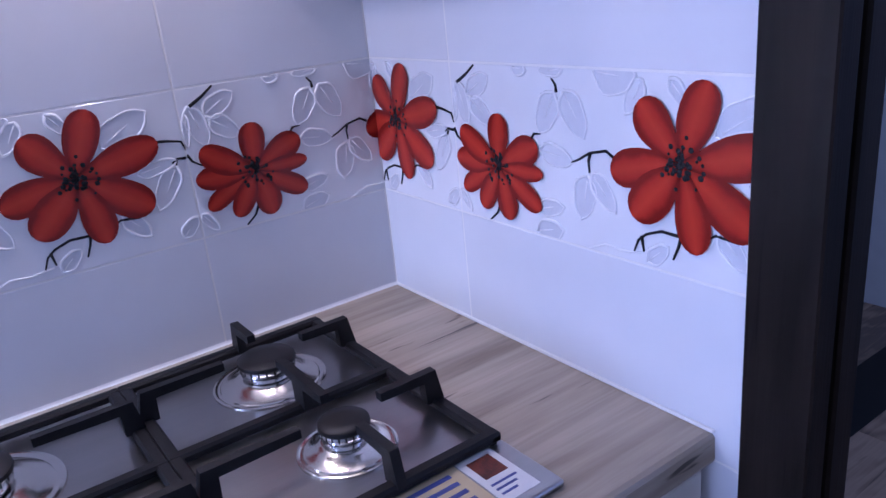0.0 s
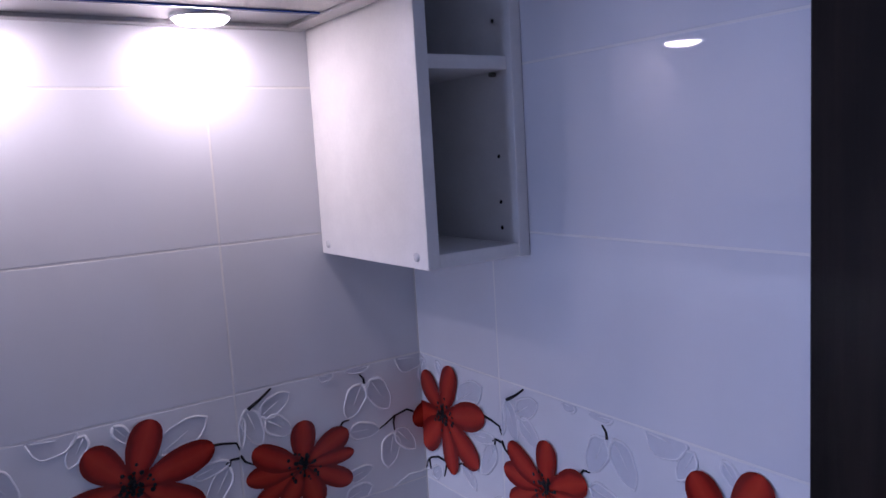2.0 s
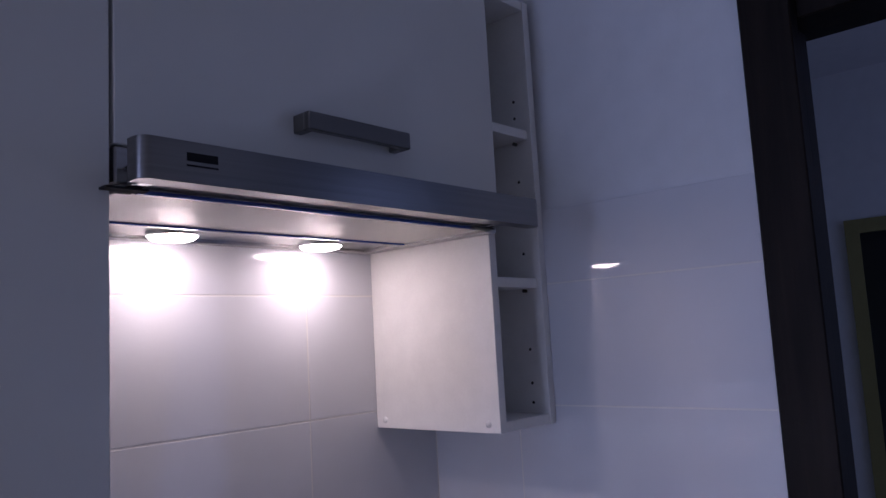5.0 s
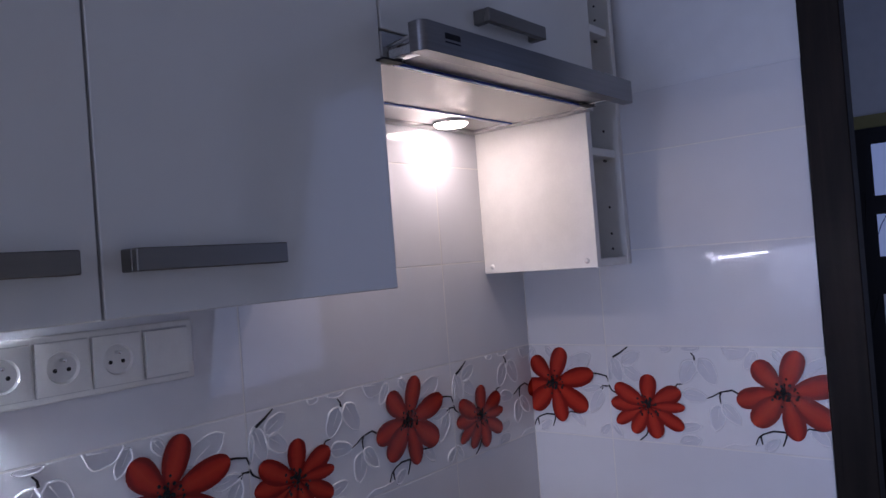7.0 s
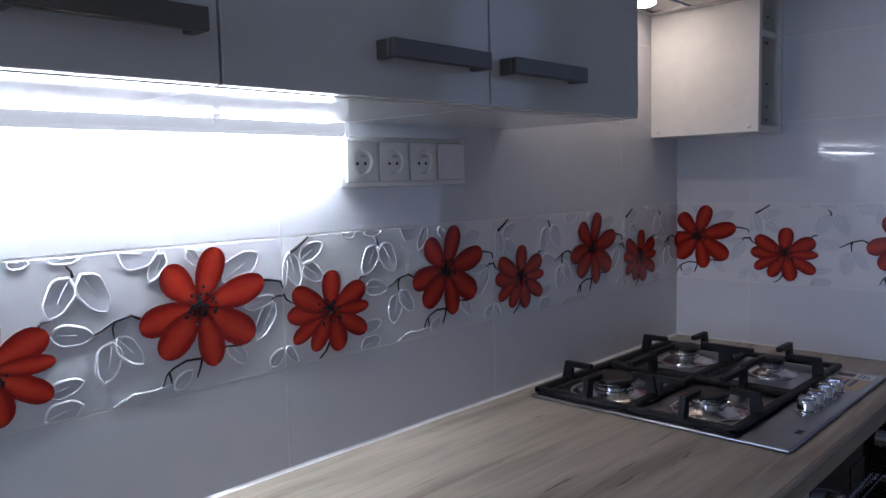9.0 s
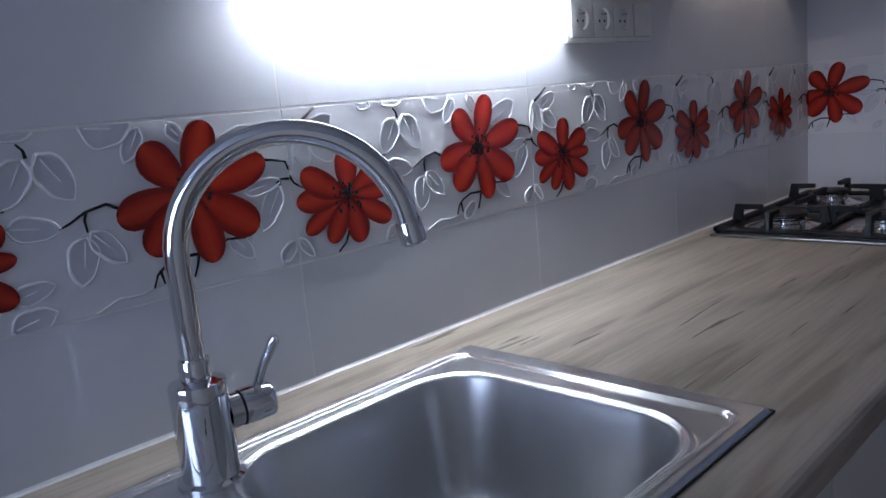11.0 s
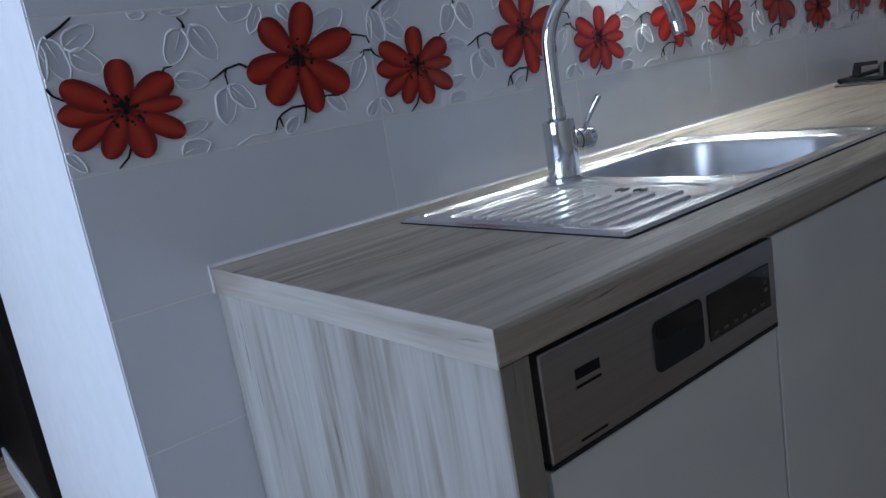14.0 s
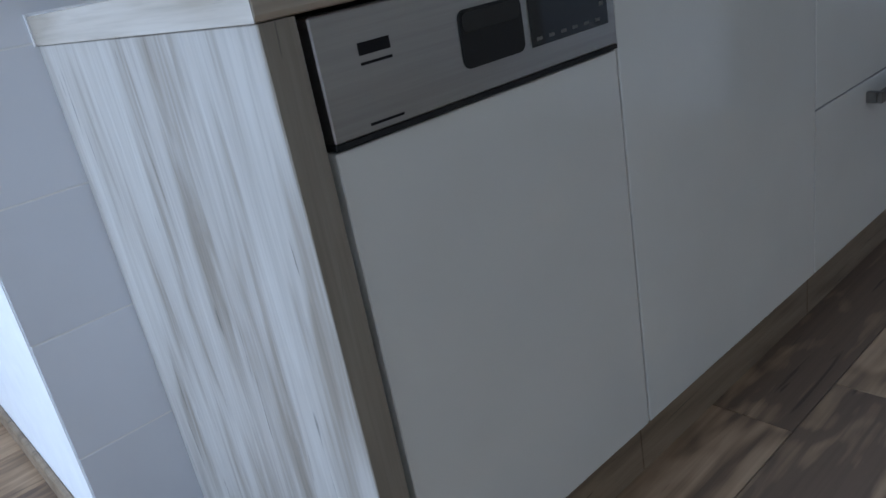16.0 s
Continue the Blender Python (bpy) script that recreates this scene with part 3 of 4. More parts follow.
for i in range(25):
    a = math.pi - i * (math.pi - radians(8)) / 24
    d = R + R * math.cos(a)
    pts.append((FAX + d * math.cos(az), FAY + d * math.sin(az), zc + R * math.sin(a)))
part("spout", tube(pts, 0.0122, 20), CHROME, faucet, smooth=50)
tipd = (Vector(pts[-1]) - Vector(pts[-2])).normalized()
part("aerator", lathe([(0.0126, 0), (0.0132, 0.001), (0.0132, 0.022), (0.011, 0.024), (0.009, 0.024), (0.009, 0.018), (0, 0.018)], pts[-1], tipd, 24), CHROME, faucet, smooth=40)
hub = Vector((0.985, -0.10, 0.0)).normalized()
start = Vector((FAX, FAY, 0.965)) + hub * 0.024
part("hub_ring", lathe([(0.0185, 0), (0.0185, 0.013)], start, hub, 28), CHROME, faucet, smooth=40)
part("seal_ring", lathe([(0.0172, 0.013), (0.0172, 0.016)], start, hub, 28), BLACK_GAP, faucet, "black ring")
lever = part("lever", lathe([(0.0185, 0.016), (0.0195, 0.018), (0.0195, 0.046), (0.018, 0.049), (0, 0.049)], start, hub, 28), CHROME, faucet, smooth=40)
s2 = start + hub * 0.034
part("lever_rod", tube([s2 + Vector((0, 0, 0.012)), s2 + Vector((0.004, -0.014, 0.040)), s2 + Vector((0.010, -0.034, 0.070)), s2 + Vector((0.0105, -0.0365, 0.074))], [0.0048, 0.0050, 0.0056, 0.003], 12), CHROME, lever, smooth=60)

# gas hob
HX0, HX1, HY0, HY1 = -0.745, -0.171, -0.560, -0.052
hob = thing("gas_hob", (-0.46, -0.31, TOP), "stainless steel gas hob with four burners and black grates", "hob")
part("plate", box((HX0, HY0, TOP), (HX1, HY1, TOP + 0.008), 0.004, seg=3), STEEL, hob, smooth=30)
HZ = TOP + 0.008


def burner(cx, cy, rad):
    b = part("burner", lathe([(rad * 2.10, 0.0), (rad * 2.08, 0.0024), (rad * 2.00, 0.0030), (rad * 1.93, 0.0016), (rad * 1.84, 0.0018), (rad * 1.80, 0.0030), (rad * 1.55, 0.0045), (rad * 1.25, 0.0095), (rad * 1.08, 0.0125), (rad * 1.02, 0.0128), (0, 0.0128)], (cx, cy, HZ), n=48), DISH_STEEL, hob, "polished burner dish with ringed edge", 30)
    part("burner_crown", lathe([(rad * 0.86, 0.0125), (rad * 0.86, 0.0150), (rad * 0.98, 0.0165), (rad * 1.02, 0.0195), (rad * 1.02, 0.0285), (rad * 0.97, 0.0292), (0, 0.0292)], (cx, cy, HZ), n=48), CHROME, b, "bright metal crown", 40)
    # Black blocks set proud of the crown stand in for shaded slots.
    slots = bmesh.new()
    for k in range(22):
        q = Matrix.Translation((cx, cy, HZ)) @ Matrix.Rotation(2 * math.pi * k / 22, 4, "Z")
        v = [slots.verts.new(q @ Vector((rad * 1.024 if px else rad * 0.9, py, pz))) for px in (0, 1) for py in (-0.0010, 0.0010) for pz in (0.0232, 0.0284)]
        for f in ((0, 1, 3, 2), (4, 6, 7, 5), (0, 4, 5, 1), (2, 3, 7, 6), (0, 2, 6, 4), (1, 5, 7, 3)):
            slots.faces.new([v[i] for i in f])
    part("flame_slots", slots, BLACK_GAP, b, "dark blocks painting the shaded slots round the crown")
    part("burner_cap", lathe([(0, 0.0293), (rad * 1.04, 0.0293), (rad * 1.08, 0.0305), (rad * 1.06, 0.0345), (rad * 0.98, 0.0362), (rad * 0.5, 0.0370), (0, 0.0370)], (cx, cy, HZ), n=48), ENAMEL, b, "black enamelled cap", 40)
    part("ignition_pin", lathe([(0, 0), (0.002, 0), (0.002, 0.020), (0, 0.022)], (cx + rad * 0.95, cy + rad * 0.75, HZ), n=8), MATT_WHITE, b)


def finger(bm, x, y, dx, dy, reach):
    """A raised pan support: a leg on the frame, leaning inward, and a level arm."""
    w = 0.0054
    px, py = -dy, dx
    outline = [(0.014, 0.010), (-0.009, 0.010), (-0.001, 0.049), (reach, 0.049), (reach, 0.039), (0.015, 0.037)]
    rings = []
    for s in (-w, w):
        rings.append([bm.verts.new((x + dx * d + px * s, y + dy * d + py * s, HZ + h)) for d, h in outline])
    k = len(outline)
    for i in range(k):
        bm.faces.new((rings[0][i], rings[0][(i + 1) % k], rings[1][(i + 1) % k], rings[1][i]))
    bm.faces.new(rings[0][::-1])
    bm.faces.new(rings[1])


def grate(x0, x1, burners):
    y0, y1, ym = -0.466, -0.066, -0.266
    g = part("grate", bmesh.new(), CAST_IRON, hob, "black cast iron pan support")
    bars = [((x0, y0), (x1, y0)), ((x0, y1), (x1, y1)), ((x0, ym), (x1, ym)), ((x0, y0), (x0, y1)), ((x1, y0), (x1, y1))]
    for (ax, ay), (bx, by) in bars:
        h = 0.0082
        part("bar", box((min(ax, bx) - h, min(ay, by) - h, HZ + 0.003), (max(ax, bx) + h, max(ay, by) + h, HZ + 0.0145 - (0.0006 if ax == bx else 0)), 0.003), CAST_IRON, g)
    for ax in (x0, x1):
        for ay in (y0, y1):
            part("foot", lathe([(0.005, 0), (0.005, 0.004)], (ax, ay, HZ), n=10), BLACK_GAP, g)
    for cx, cy, rad in burners:
        ya, yb = (ym, y1) if cy > ym else (y0, ym)
        reach_x = abs(x1 - cx) - rad * 0.75
        for fx, fy, dx, dy, reach in ((x0, cy, 1, 0, abs(cx - x0) - rad * 0.8), (x1, cy, -1, 0, reach_x - 0.005), (cx, ya, 0, 1, abs(cy - ya) - rad * 0.8), (cx, yb, 0, -1, abs(yb - cy) - rad * 0.8)):
            bm = bmesh.new()
            finger(bm, fx, fy, dx, dy, max(reach, 0.03) * 0.78)
            part("finger", bm, CAST_IRON, g)


LEFT_BURNERS = [(-0.634, -0.178, 0.043), (-0.628, -0.374, 0.034)]
RIGHT_BURNERS = [(-0.299, -0.166, 0.034), (-0.300, -0.366, 0.026)]
for q in LEFT_BURNERS + RIGHT_BURNERS:
    burner(*q)
grate(-0.733, -0.465, LEFT_BURNERS)
grate(-0.452, -0.184, RIGHT_BURNERS)
for kx in (-0.525, -0.473, -0.419, -0.365):
    k = part("knob", lathe([(0.0, 0), (0.0205, 0), (0.0205, 0.0025), (0.0165, 0.004), (0.0158, 0.021), (0.0145, 0.0225), (0, 0.0225)], (kx, -0.513, HZ), n=28), CHROME, hob, "chrome control knob", 40)
    part("grip", box((kx - 0.0035, -0.527, HZ + 0.0215), (kx + 0.0035, -0.499, HZ + 0.029), 0.002), CHROME, k)
lab = part("label_sticker", box((-0.236, -0.548, HZ), (-0.192, -0.470, HZ + 0.0006)), WHITE_PAPER, hob, "white product card with a small dark picture")
part("print", box((-0.228, -0.510, HZ + 0.0006), (-0.200, -0.478, HZ + 0.0010)), RED_PRINT, lab)
for i in range(3):
    part("print", box((-0.230, -0.522 - i * 0.008, HZ + 0.0006), (-0.199 - 0.006 * i, -0.519 - i * 0.008, HZ + 0.0010)), BLUE_PRINT, lab)
lab = part("label_sticker", box((-0.335, -0.548, HZ), (-0.238, -0.470, HZ + 0.0005)), BEIGE_PAPER, hob, "beige paper label with lines of print")
for i in range(4):
    part("print", box((-0.325 + 0.006 * i, -0.484 - i * 0.014, HZ + 0.0005), (-0.250, -0.478 - i * 0.014, HZ + 0.0009)), BLUE_PRINT, lab)
for i in range(2):
    part("emblem", box((-0.660 + i * 0.012, -0.548, HZ), (-0.652 + i * 0.012, -0.536, HZ + 0.0004)), BLACK_PRINT, hob)


# ---- base units ----
FRONT = -0.598


def bow_handle(parent, x0, x1, y, z, vertical=False):
    """A square bow handle: level bar with two short legs."""
    h = part("handle", box((x0, y - 0.030, z - 0.011), (x1, y - 0.020, z + 0.011), 0.0012), HANDLE_STEEL, parent, "satin metal bow handle")
    part("handle_leg", box((x0, y - 0.0198, z - 0.011), (x0 + 0.012, y, z + 0.011), 0.001), HANDLE_STEEL, h)
    part("handle_leg", box((x1 - 0.012, y - 0.0198, z - 0.011), (x1, y, z + 0.011), 0.001), HANDLE_STEEL, h)
    return h


def gloss_front(parent, name, x0, x1, z0, z1, y=FRONT):
    return part(name, box((x0, y, z0), (x1, y + 0.018, z1), 0.0012), GLOSS_WHITE, parent, "glossy white front")


def carcass(parent, x0, x1, z0, z1, y0, y1):
    return part("carcass", box((x0, y0, z0), (x1, y1, z1)), MATT_WHITE, parent)


def plaque(x0, x1, z0, z1, rad, y0, y1):
    """A flat plate with rounded corners, facing the room."""
    bm = bmesh.new()
    rim = []
    for cx, cz, a0 in ((x1 - rad, z1 - rad, 0), (x0 + rad, z1 - rad, 90), (x0 + rad, z0 + rad, 180), (x1 - rad, z0 + rad, 270)):
        for k in range(5):
            a = radians(a0 + k * 22.5)
            rim.append((cx + rad * math.cos(a), cz + rad * math.sin(a)))
    rings = [[bm.verts.new((x, y, z)) for x, z in rim] for y in (y0, y1)]
    for i in range(len(rim)):
        j = (i + 1) % len(rim)
        bm.faces.new((rings[0][i], rings[0][j], rings[1][j], rings[1][i]))
    bm.faces.new(rings[0])
    bm.faces.new(rings[1][::-1])
    return bm


dish = thing("dishwasher", (-2.38, -0.3, FLOOR), "built-in dishwasher with steel control panel and white door", "dishwasher")
part("body", box((-2.590, -0.575, 0.195), (-2.175, -0.06, 0.858)), BLACK_GAP, dish)
panel = part("control_panel", box((-2.593, FRONT - 0.004, 0.748), (-2.174, FRONT + 0.02, 0.857), 0.0015), PANEL_STEEL, dish, "brushed steel control panel")
part("panel_strip", box((-2.593, FRONT - 0.003, 0.7425), (-2.174, FRONT + 0.02, 0.7475)), BLACK_GAP, panel)
y = FRONT - 0.004
part("grip_recess", plaque(-2.427, -2.336, 0.775, 0.832, 0.009, y - 0.0012, y), BLACK_GAP, panel, "dark grip recess")
part("grip_lip", plaque(-2.423, -2.340, 0.810, 0.829, 0.007, y - 0.0022, y - 0.0013), BLACK_GLASS, panel)
disp = part("display", box((-2.325, y - 0.0014, 0.775), (-2.190, y, 0.830), 0.0005), BLACK_GLASS, panel, "black glass display")
for i in range(6):
    part("symbol", box((-2.318 + i * 0.0205, y - 0.0020, 0.781), (-2.309 + i * 0.0205, y - 0.0014, 0.7845)), HANDLE_STEEL, disp)
for i in range(3):
    part("symbol", box((-2.2055, y - 0.0020, 0.797 + i * 0.010), (-2.198, y - 0.0014, 0.8015 + i * 0.010)), HANDLE_STEEL, disp)
# maker's mark as plain shapes, small print as a bar
part("emblem", box((-2.549, y - 0.0006, 0.8165), (-2.513, y, 0.8275), 0.0002), BLACK_PRINT, panel)
part("emblem", box((-2.549, y - 0.0006, 0.808), (-2.513, y, 0.8105)), BLACK_PRINT, panel)
part("small_print", box((-2.552, y - 0.0004, 0.7545), (-2.512, y, 0.757)), BLACK_PRINT, panel)
gloss_front(dish, "door", -2.593, -2.174, 0.198, 0.740)

sink_unit = thing("sink_cabinet", (-1.89, -0.3, FLOOR), "glossy white base cabinet under the sink", "cabinet")
for side in ((-2.170, -2.154), (-1.632, -1.617)):
    part("side", box((side[0], -0.575, 0.19), (side[1], -0.06, 0.861)), MATT_WHITE, sink_unit)
part("bottom", box((-2.153, -0.575, 0.19), (-1.633, -0.06, 0.206)), MATT_WHITE, sink_unit)
part("edge_strip", box((-2.1735, FRONT + 0.003, 0.198), (-2.1700, -0.576, 0.857)), MATT_WHITE, sink_unit)
gloss_front(sink_unit, "door", -2.169, -1.618, 0.198, 0.857)
bow_handle(sink_unit, -1.797, -1.634, FRONT, 0.826)


def drawer_unit(x0, x1):
    u = thing("drawer_cabinet", ((x0 + x1) / 2, -0.3, FLOOR), "glossy white base cabinet with two deep drawers", "cabinet", "base drawer units")
    carcass(u, x0 + 0.001, x1 - 0.001, 0.19, 0.861, -0.575, -0.06)
    gloss_front(u, "drawer_front", x0 + 0.0015, x1 - 0.0015, 0.514, 0.857)
    gloss_front(u, "drawer_front", x0 + 0.0015, x1 - 0.0015, 0.198, 0.511)
    for z in (0.824, 0.478):
        bow_handle(u, x1 - 0.202, x1 - 0.026, FRONT, z)


drawer_unit(-1.6155, -1.190)
drawer_unit(-1.1885, -0.770)

oven = thing("built_in_oven", (-0.465, -0.3, FLOOR), "black glass built-in oven under the hob", "oven")
part("body", box((-0.766, -0.57, 0.19), (-0.172, -0.06, 0.861)), BLACK_GAP, oven)
part("control_panel", box((-0.764, -0.592, 0.752), (-0.174, -0.571, 0.857), 0.002), BLACK_GLASS, oven)
for kx in (-0.66, -0.28):
    part("knob", lathe([(0.0, 0), (0.019, 0), (0.017, 0.022), (0, 0.023)], (kx, -0.592, 0.805), (0, -1, 0), 24), CHROME, oven, "chrome oven knob", 40)
part("display", box((-0.54, -0.5935, 0.785), (-0.40, -0.592, 0.825)), BLACK_GLASS, oven)
od = part("oven_door", box((-0.764, -0.594, 0.20), (-0.174, -0.571, 0.746), 0.002), BLACK_GLASS, oven)
part("oven_handle", tube([(-0.72, -0.595, 0.70), (-0.72, -0.632, 0.70), (-0.218, -0.632, 0.70), (-0.218, -0.595, 0.70)], 0.008, 10), CHROME, od, smooth=40)

slim = thing("slim_cabinet", (-0.09, -0.3, FLOOR), "narrow glossy white base cabinet beside the oven", "cabinet")
carcass(slim, -0.168, -0.012, 0.19, 0.861, -0.575, -0.06)
gloss_front(slim, "door", -0.168, -0.013, 0.198, 0.857)
h = part("handle", box((-0.098, FRONT - 0.030, 0.65), (-0.081, FRONT - 0.020, 0.832), 0.0012), HANDLE_STEEL, slim, "satin metal bow handle")
part("handle_leg", box((-0.098, FRONT - 0.0198, 0.820), (-0.081, FRONT, 0.832), 0.001), HANDLE_STEEL, h)
part("handle_leg", box((-0.098, FRONT - 0.0198, 0.65), (-0.081, FRONT, 0.662), 0.001), HANDLE_STEEL, h)

plinth = thing("plinth", (-1.3, -0.53, FLOOR), "brown wood-look plinth boards under the base units", "plinth", "", "structure")
for a, b in ((-2.601, -2.112), (-2.110, -1.502), (-1.500, -0.60), (-0.598, -0.012)):
    part("plinth_board", box((a, -0.535, FLOOR), (b, -0.519, 0.189), 0.001), PLINTH_OAK, plinth)

# ---- wall units ----
UB, UT, UF = 1.441, 2.164, -0.300


def wall_unit(x0, x1, hx0, hx1):
    u = thing("wall_cabinet", ((x0 + x1) / 2, -0.15, UB), "glossy white wall cabinet with a dark bow handle", "cabinet", "wall cabinets")
    part("carcass", box((x0 + 0.0005, UF + 0.0195, UB), (x1 - 0.0005, -0.001, UT), 0.0008), UNDER_WHITE, u)
    d = gloss_front(u, "door", x0 + 0.0015, x1 - 0.0015, UB + 0.001, UT, UF)
    bow_handle(d, hx0, hx1, UF, 1.496)


wall_unit(-1.152, -0.752, -1.132, -0.957)
wall_unit(-1.558, -1.152, -1.357, -1.183)
wall_unit(-1.966, -1.558, -1.759, -1.585)

hood_unit = thing("hood_cabinet", (-0.45, -0.15, 1.79), "glossy white wall cabinet with a dark handle over the hood", "cabinet", "wall cabinets")
part("carcass", box((-0.750, UF + 0.0195, 1.792), (-0.1535, -0.001, UT)), MATT_WHITE, hood_unit)
d = gloss_front(hood_unit, "door", -0.7495, -0.1545, 1.790, UT, UF)
bow_handle(d, -0.537, -0.371, UF, 1.845)

hood = thing("extractor_hood", (-0.45, -0.2, 1.745), "pull-out steel extractor hood with its tray slid open", "extractor hood")
part("body", box((-0.747, -0.296, 1.752), (-0.157, -0.003, 1.790), 0.002), PANEL_STEEL, hood)
part("bottom_frame", box((-0.747, -0.024, 1.742), (-0.157, -0.003, 1.7515), 0.001), STEEL, hood)
part("bottom_frame", box((-0.185, -0.296, 1.742), (-0.157, -0.0245, 1.7515), 0.001), STEEL, hood)
part("bottom_frame", box((-0.747, -0.296, 1.742), (-0.730, -0.0245, 1.7515), 0.001), STEEL, hood)
part("grease_filter", box((-0.729, -0.295, 1.745), (-0.186, -0.125, 1.7515)), FILTER, hood, "pale metal mesh filter")
part("lamp_strip", box((-0.729, -0.118, 1.7472), (-0.186, -0.025, 1.7515)), STEEL, hood)
part("blue_film_strip", box((-0.727, -0.126, 1.7425), (-0.187, -0.1185, 1.7455)), BLUE_FILM, hood, "blue protective film")
part("blue_film_strip", box((-0.727, -0.303, 1.7425), (-0.215, -0.2965, 1.7465)), BLUE_FILM, hood, "blue protective film")
tray = part("tray", box((-0.735, -0.362, 1.7495), (-0.185, -0.2975, 1.762)), FILTER, hood, "pulled-out mesh tray")
bm = box((-0.766, -0.386, 1.739), (-0.167, -0.3625, 1.778))
bmesh.ops.bevel(bm, geom=[e for e in bm.edges if abs((e.verts[0].co - e.verts[1].co).z) > 0.03 and e.verts[0].co.y < -0.38], offset=0.011, segments=4, affect="EDGES", profile=0.5)
bar = part("front_bar", bm, HOOD_STEEL, hood, "brushed steel front bar", 40)
part("emblem", box((-0.722, -0.3866, 1.7595), (-0.690, -0.386, 1.7675), 0.0002), BLACK_PRINT, bar)
part("emblem", box((-0.722, -0.3866, 1.7545), (-0.690, -0.386, 1.7562)), BLACK_PRINT, bar)
for rx in (-0.205, -0.742):
    part("rail", box((rx, -0.362, 1.7455), (rx + 0.014, -0.20 if rx < -0.5 else -0.2965, 1.7495), 0.001), CHROME, hood, "bright sliding rail")
    part("rail_clip", box((rx - 0.022, -0.315, 1.743), (rx + 0.020, -0.2985, 1.7452)), BLACK_GAP, hood)
for bx in (-0.738, -0.726):
    part("spring_bracket", tube([(bx, -0.300, 1.766), (bx, -0.335, 1.770), (bx, -0.3615, 1.766)], 0.003, 8), CHROME, hood, "bright metal bracket", 40)
for lx in (-0.563, -0.312):
    lamp = part("lamp", lathe([(0.034, 0.0), (0.036, 0.002), (0.036, 0.006), (0, 0.006)], (lx, -0.064, 1.7412), n=32), CHROME, hood, "round lit lamp")
    part("lamp_lens", lathe([(0.0, -0.0065), (0.018, -0.0060), (0.028, -0.0040), (0.033, 0.0008)], (lx, -0.064, 1.7412), n=32), HOOD_GLOW, lamp, "glowing warm lens")

shelf = thing("open_shelf_unit", (-0.075, -0.14, 1.44), "narrow open white wall shelf unit with three shelves", "shelf unit")
SX0, SX1, SY, SB = -0.150, -0.0008, -0.275, 1.438
part("side_panel", box((SX0, SY, SB), (SX0 + 0.016, -0.001, UT), 0.0008), MATT_WHITE, shelf)
part("side_panel", box((SX1 - 0.016, SY, SB), (SX1, -0.001, UT), 0.0008), MATT_WHITE, shelf)
part("bottom_board", box((SX0 + 0.0165, SY + 0.001, SB + 0.0005), (SX1 - 0.0165, -0.005, SB + 0.0165), 0.0008), MATT_WHITE, shelf)
part("top_board", box((SX0 + 0.0165, SY + 0.001, UT - 0.017), (SX1 - 0.0165, -0.005, UT - 0.001), 0.0008), MATT_WHITE, shelf)
part("back_board", box((SX0 + 0.0165, -0.012, SB + 0.017), (SX1 - 0.0165, -0.004, UT - 0.018)), GREY_BACK, shelf)
for z in (1.670, 1.925):
    sh = part("shelf_board", box((SX0 + 0.0168, SY + 0.008, z - 0.008), (SX1 - 0.0168, -0.0125, z + 0.008), 0.0008), MATT_WHITE, shelf)
    for yy in (-0.243, -0.045):
        part("shelf_pin", lathe([(0.003, 0), (0.003, 0.008), (0, 0.009)], (SX1 - 0.0162, yy, z - 0.0115), (-1, 0, 0), 8), HANDLE_STEEL, sh)
# Flat black discs paint the shade inside the peg holes.
for z in (1.472, 1.504, 1.560, 1.722, 1.785, 1.847, 1.96, 1.99):
    for yy in (-0.243, -0.045):
        part("peg_hole", lathe([(0.0, 0.0003), (0.0026, 0.0003), (0.0026, 0)], (SX1 - 0.0161, yy, z), (-1, 0, 0), 10), BLACK_GAP, shelf)
for yy in (-0.252, -0.022):
    part("screw_cap", lathe([(0.0055, 0), (0.0050, 0.0014), (0.003, 0.0022), (0, 0.0024)], (SX0, yy, SB + 0.014), (-1, 0, 0), 16), SOCKET, shelf, "white screw cover cap", 60)

# LED batten under the wall cabinets
led = thing("led_batten_lamp", (-1.51, -0.05, 1.43), "lit slim white batten lamp under the wall cabinets", "lamp")
part("housing", prism([(-0.050, 1.4345), (-0.050, 1.4195), (-0.044, 1.4140), (-0.022, 1.4140), (-0.0185, 1.4345)], -1.797, -1.202), LAMP_BODY, led, "faintly glowing opal housing")
part("diffuser", prism([(-0.0205, 1.4135), (-0.0172, 1.4385), (-0.0150, 1.4385), (-0.0150, 1.4175), (-0.0185, 1.4130)], -1.793, -1.206), LED_GLOW, led, "glowing diffuser strip")
part("lower_lens", prism([(-0.0320, 1.4137), (-0.0310, 1.4070), (-0.0270, 1.4045), (-0.0230, 1.4070), (-0.0220, 1.4137)], -1.793, -1.206), LENS_GLOW, led, "glowing lower lens")
# End caps and clips are given the housing's glow to keep them pale.
for x0, x1 in ((-1.802, -1.797), (-1.202, -1.194)):
    part("end_cap", box((x0, -0.051, 1.4125), (x1, -0.0145, 1.4352), 0.001), LAMP_BODY, led)
for cx in (-1.70, -1.42):
    part("clip", box((cx - 0.006, -0.0512, 1.4260), (cx + 0.006, -0.0502, 1.4408)), LAMP_BODY, led)

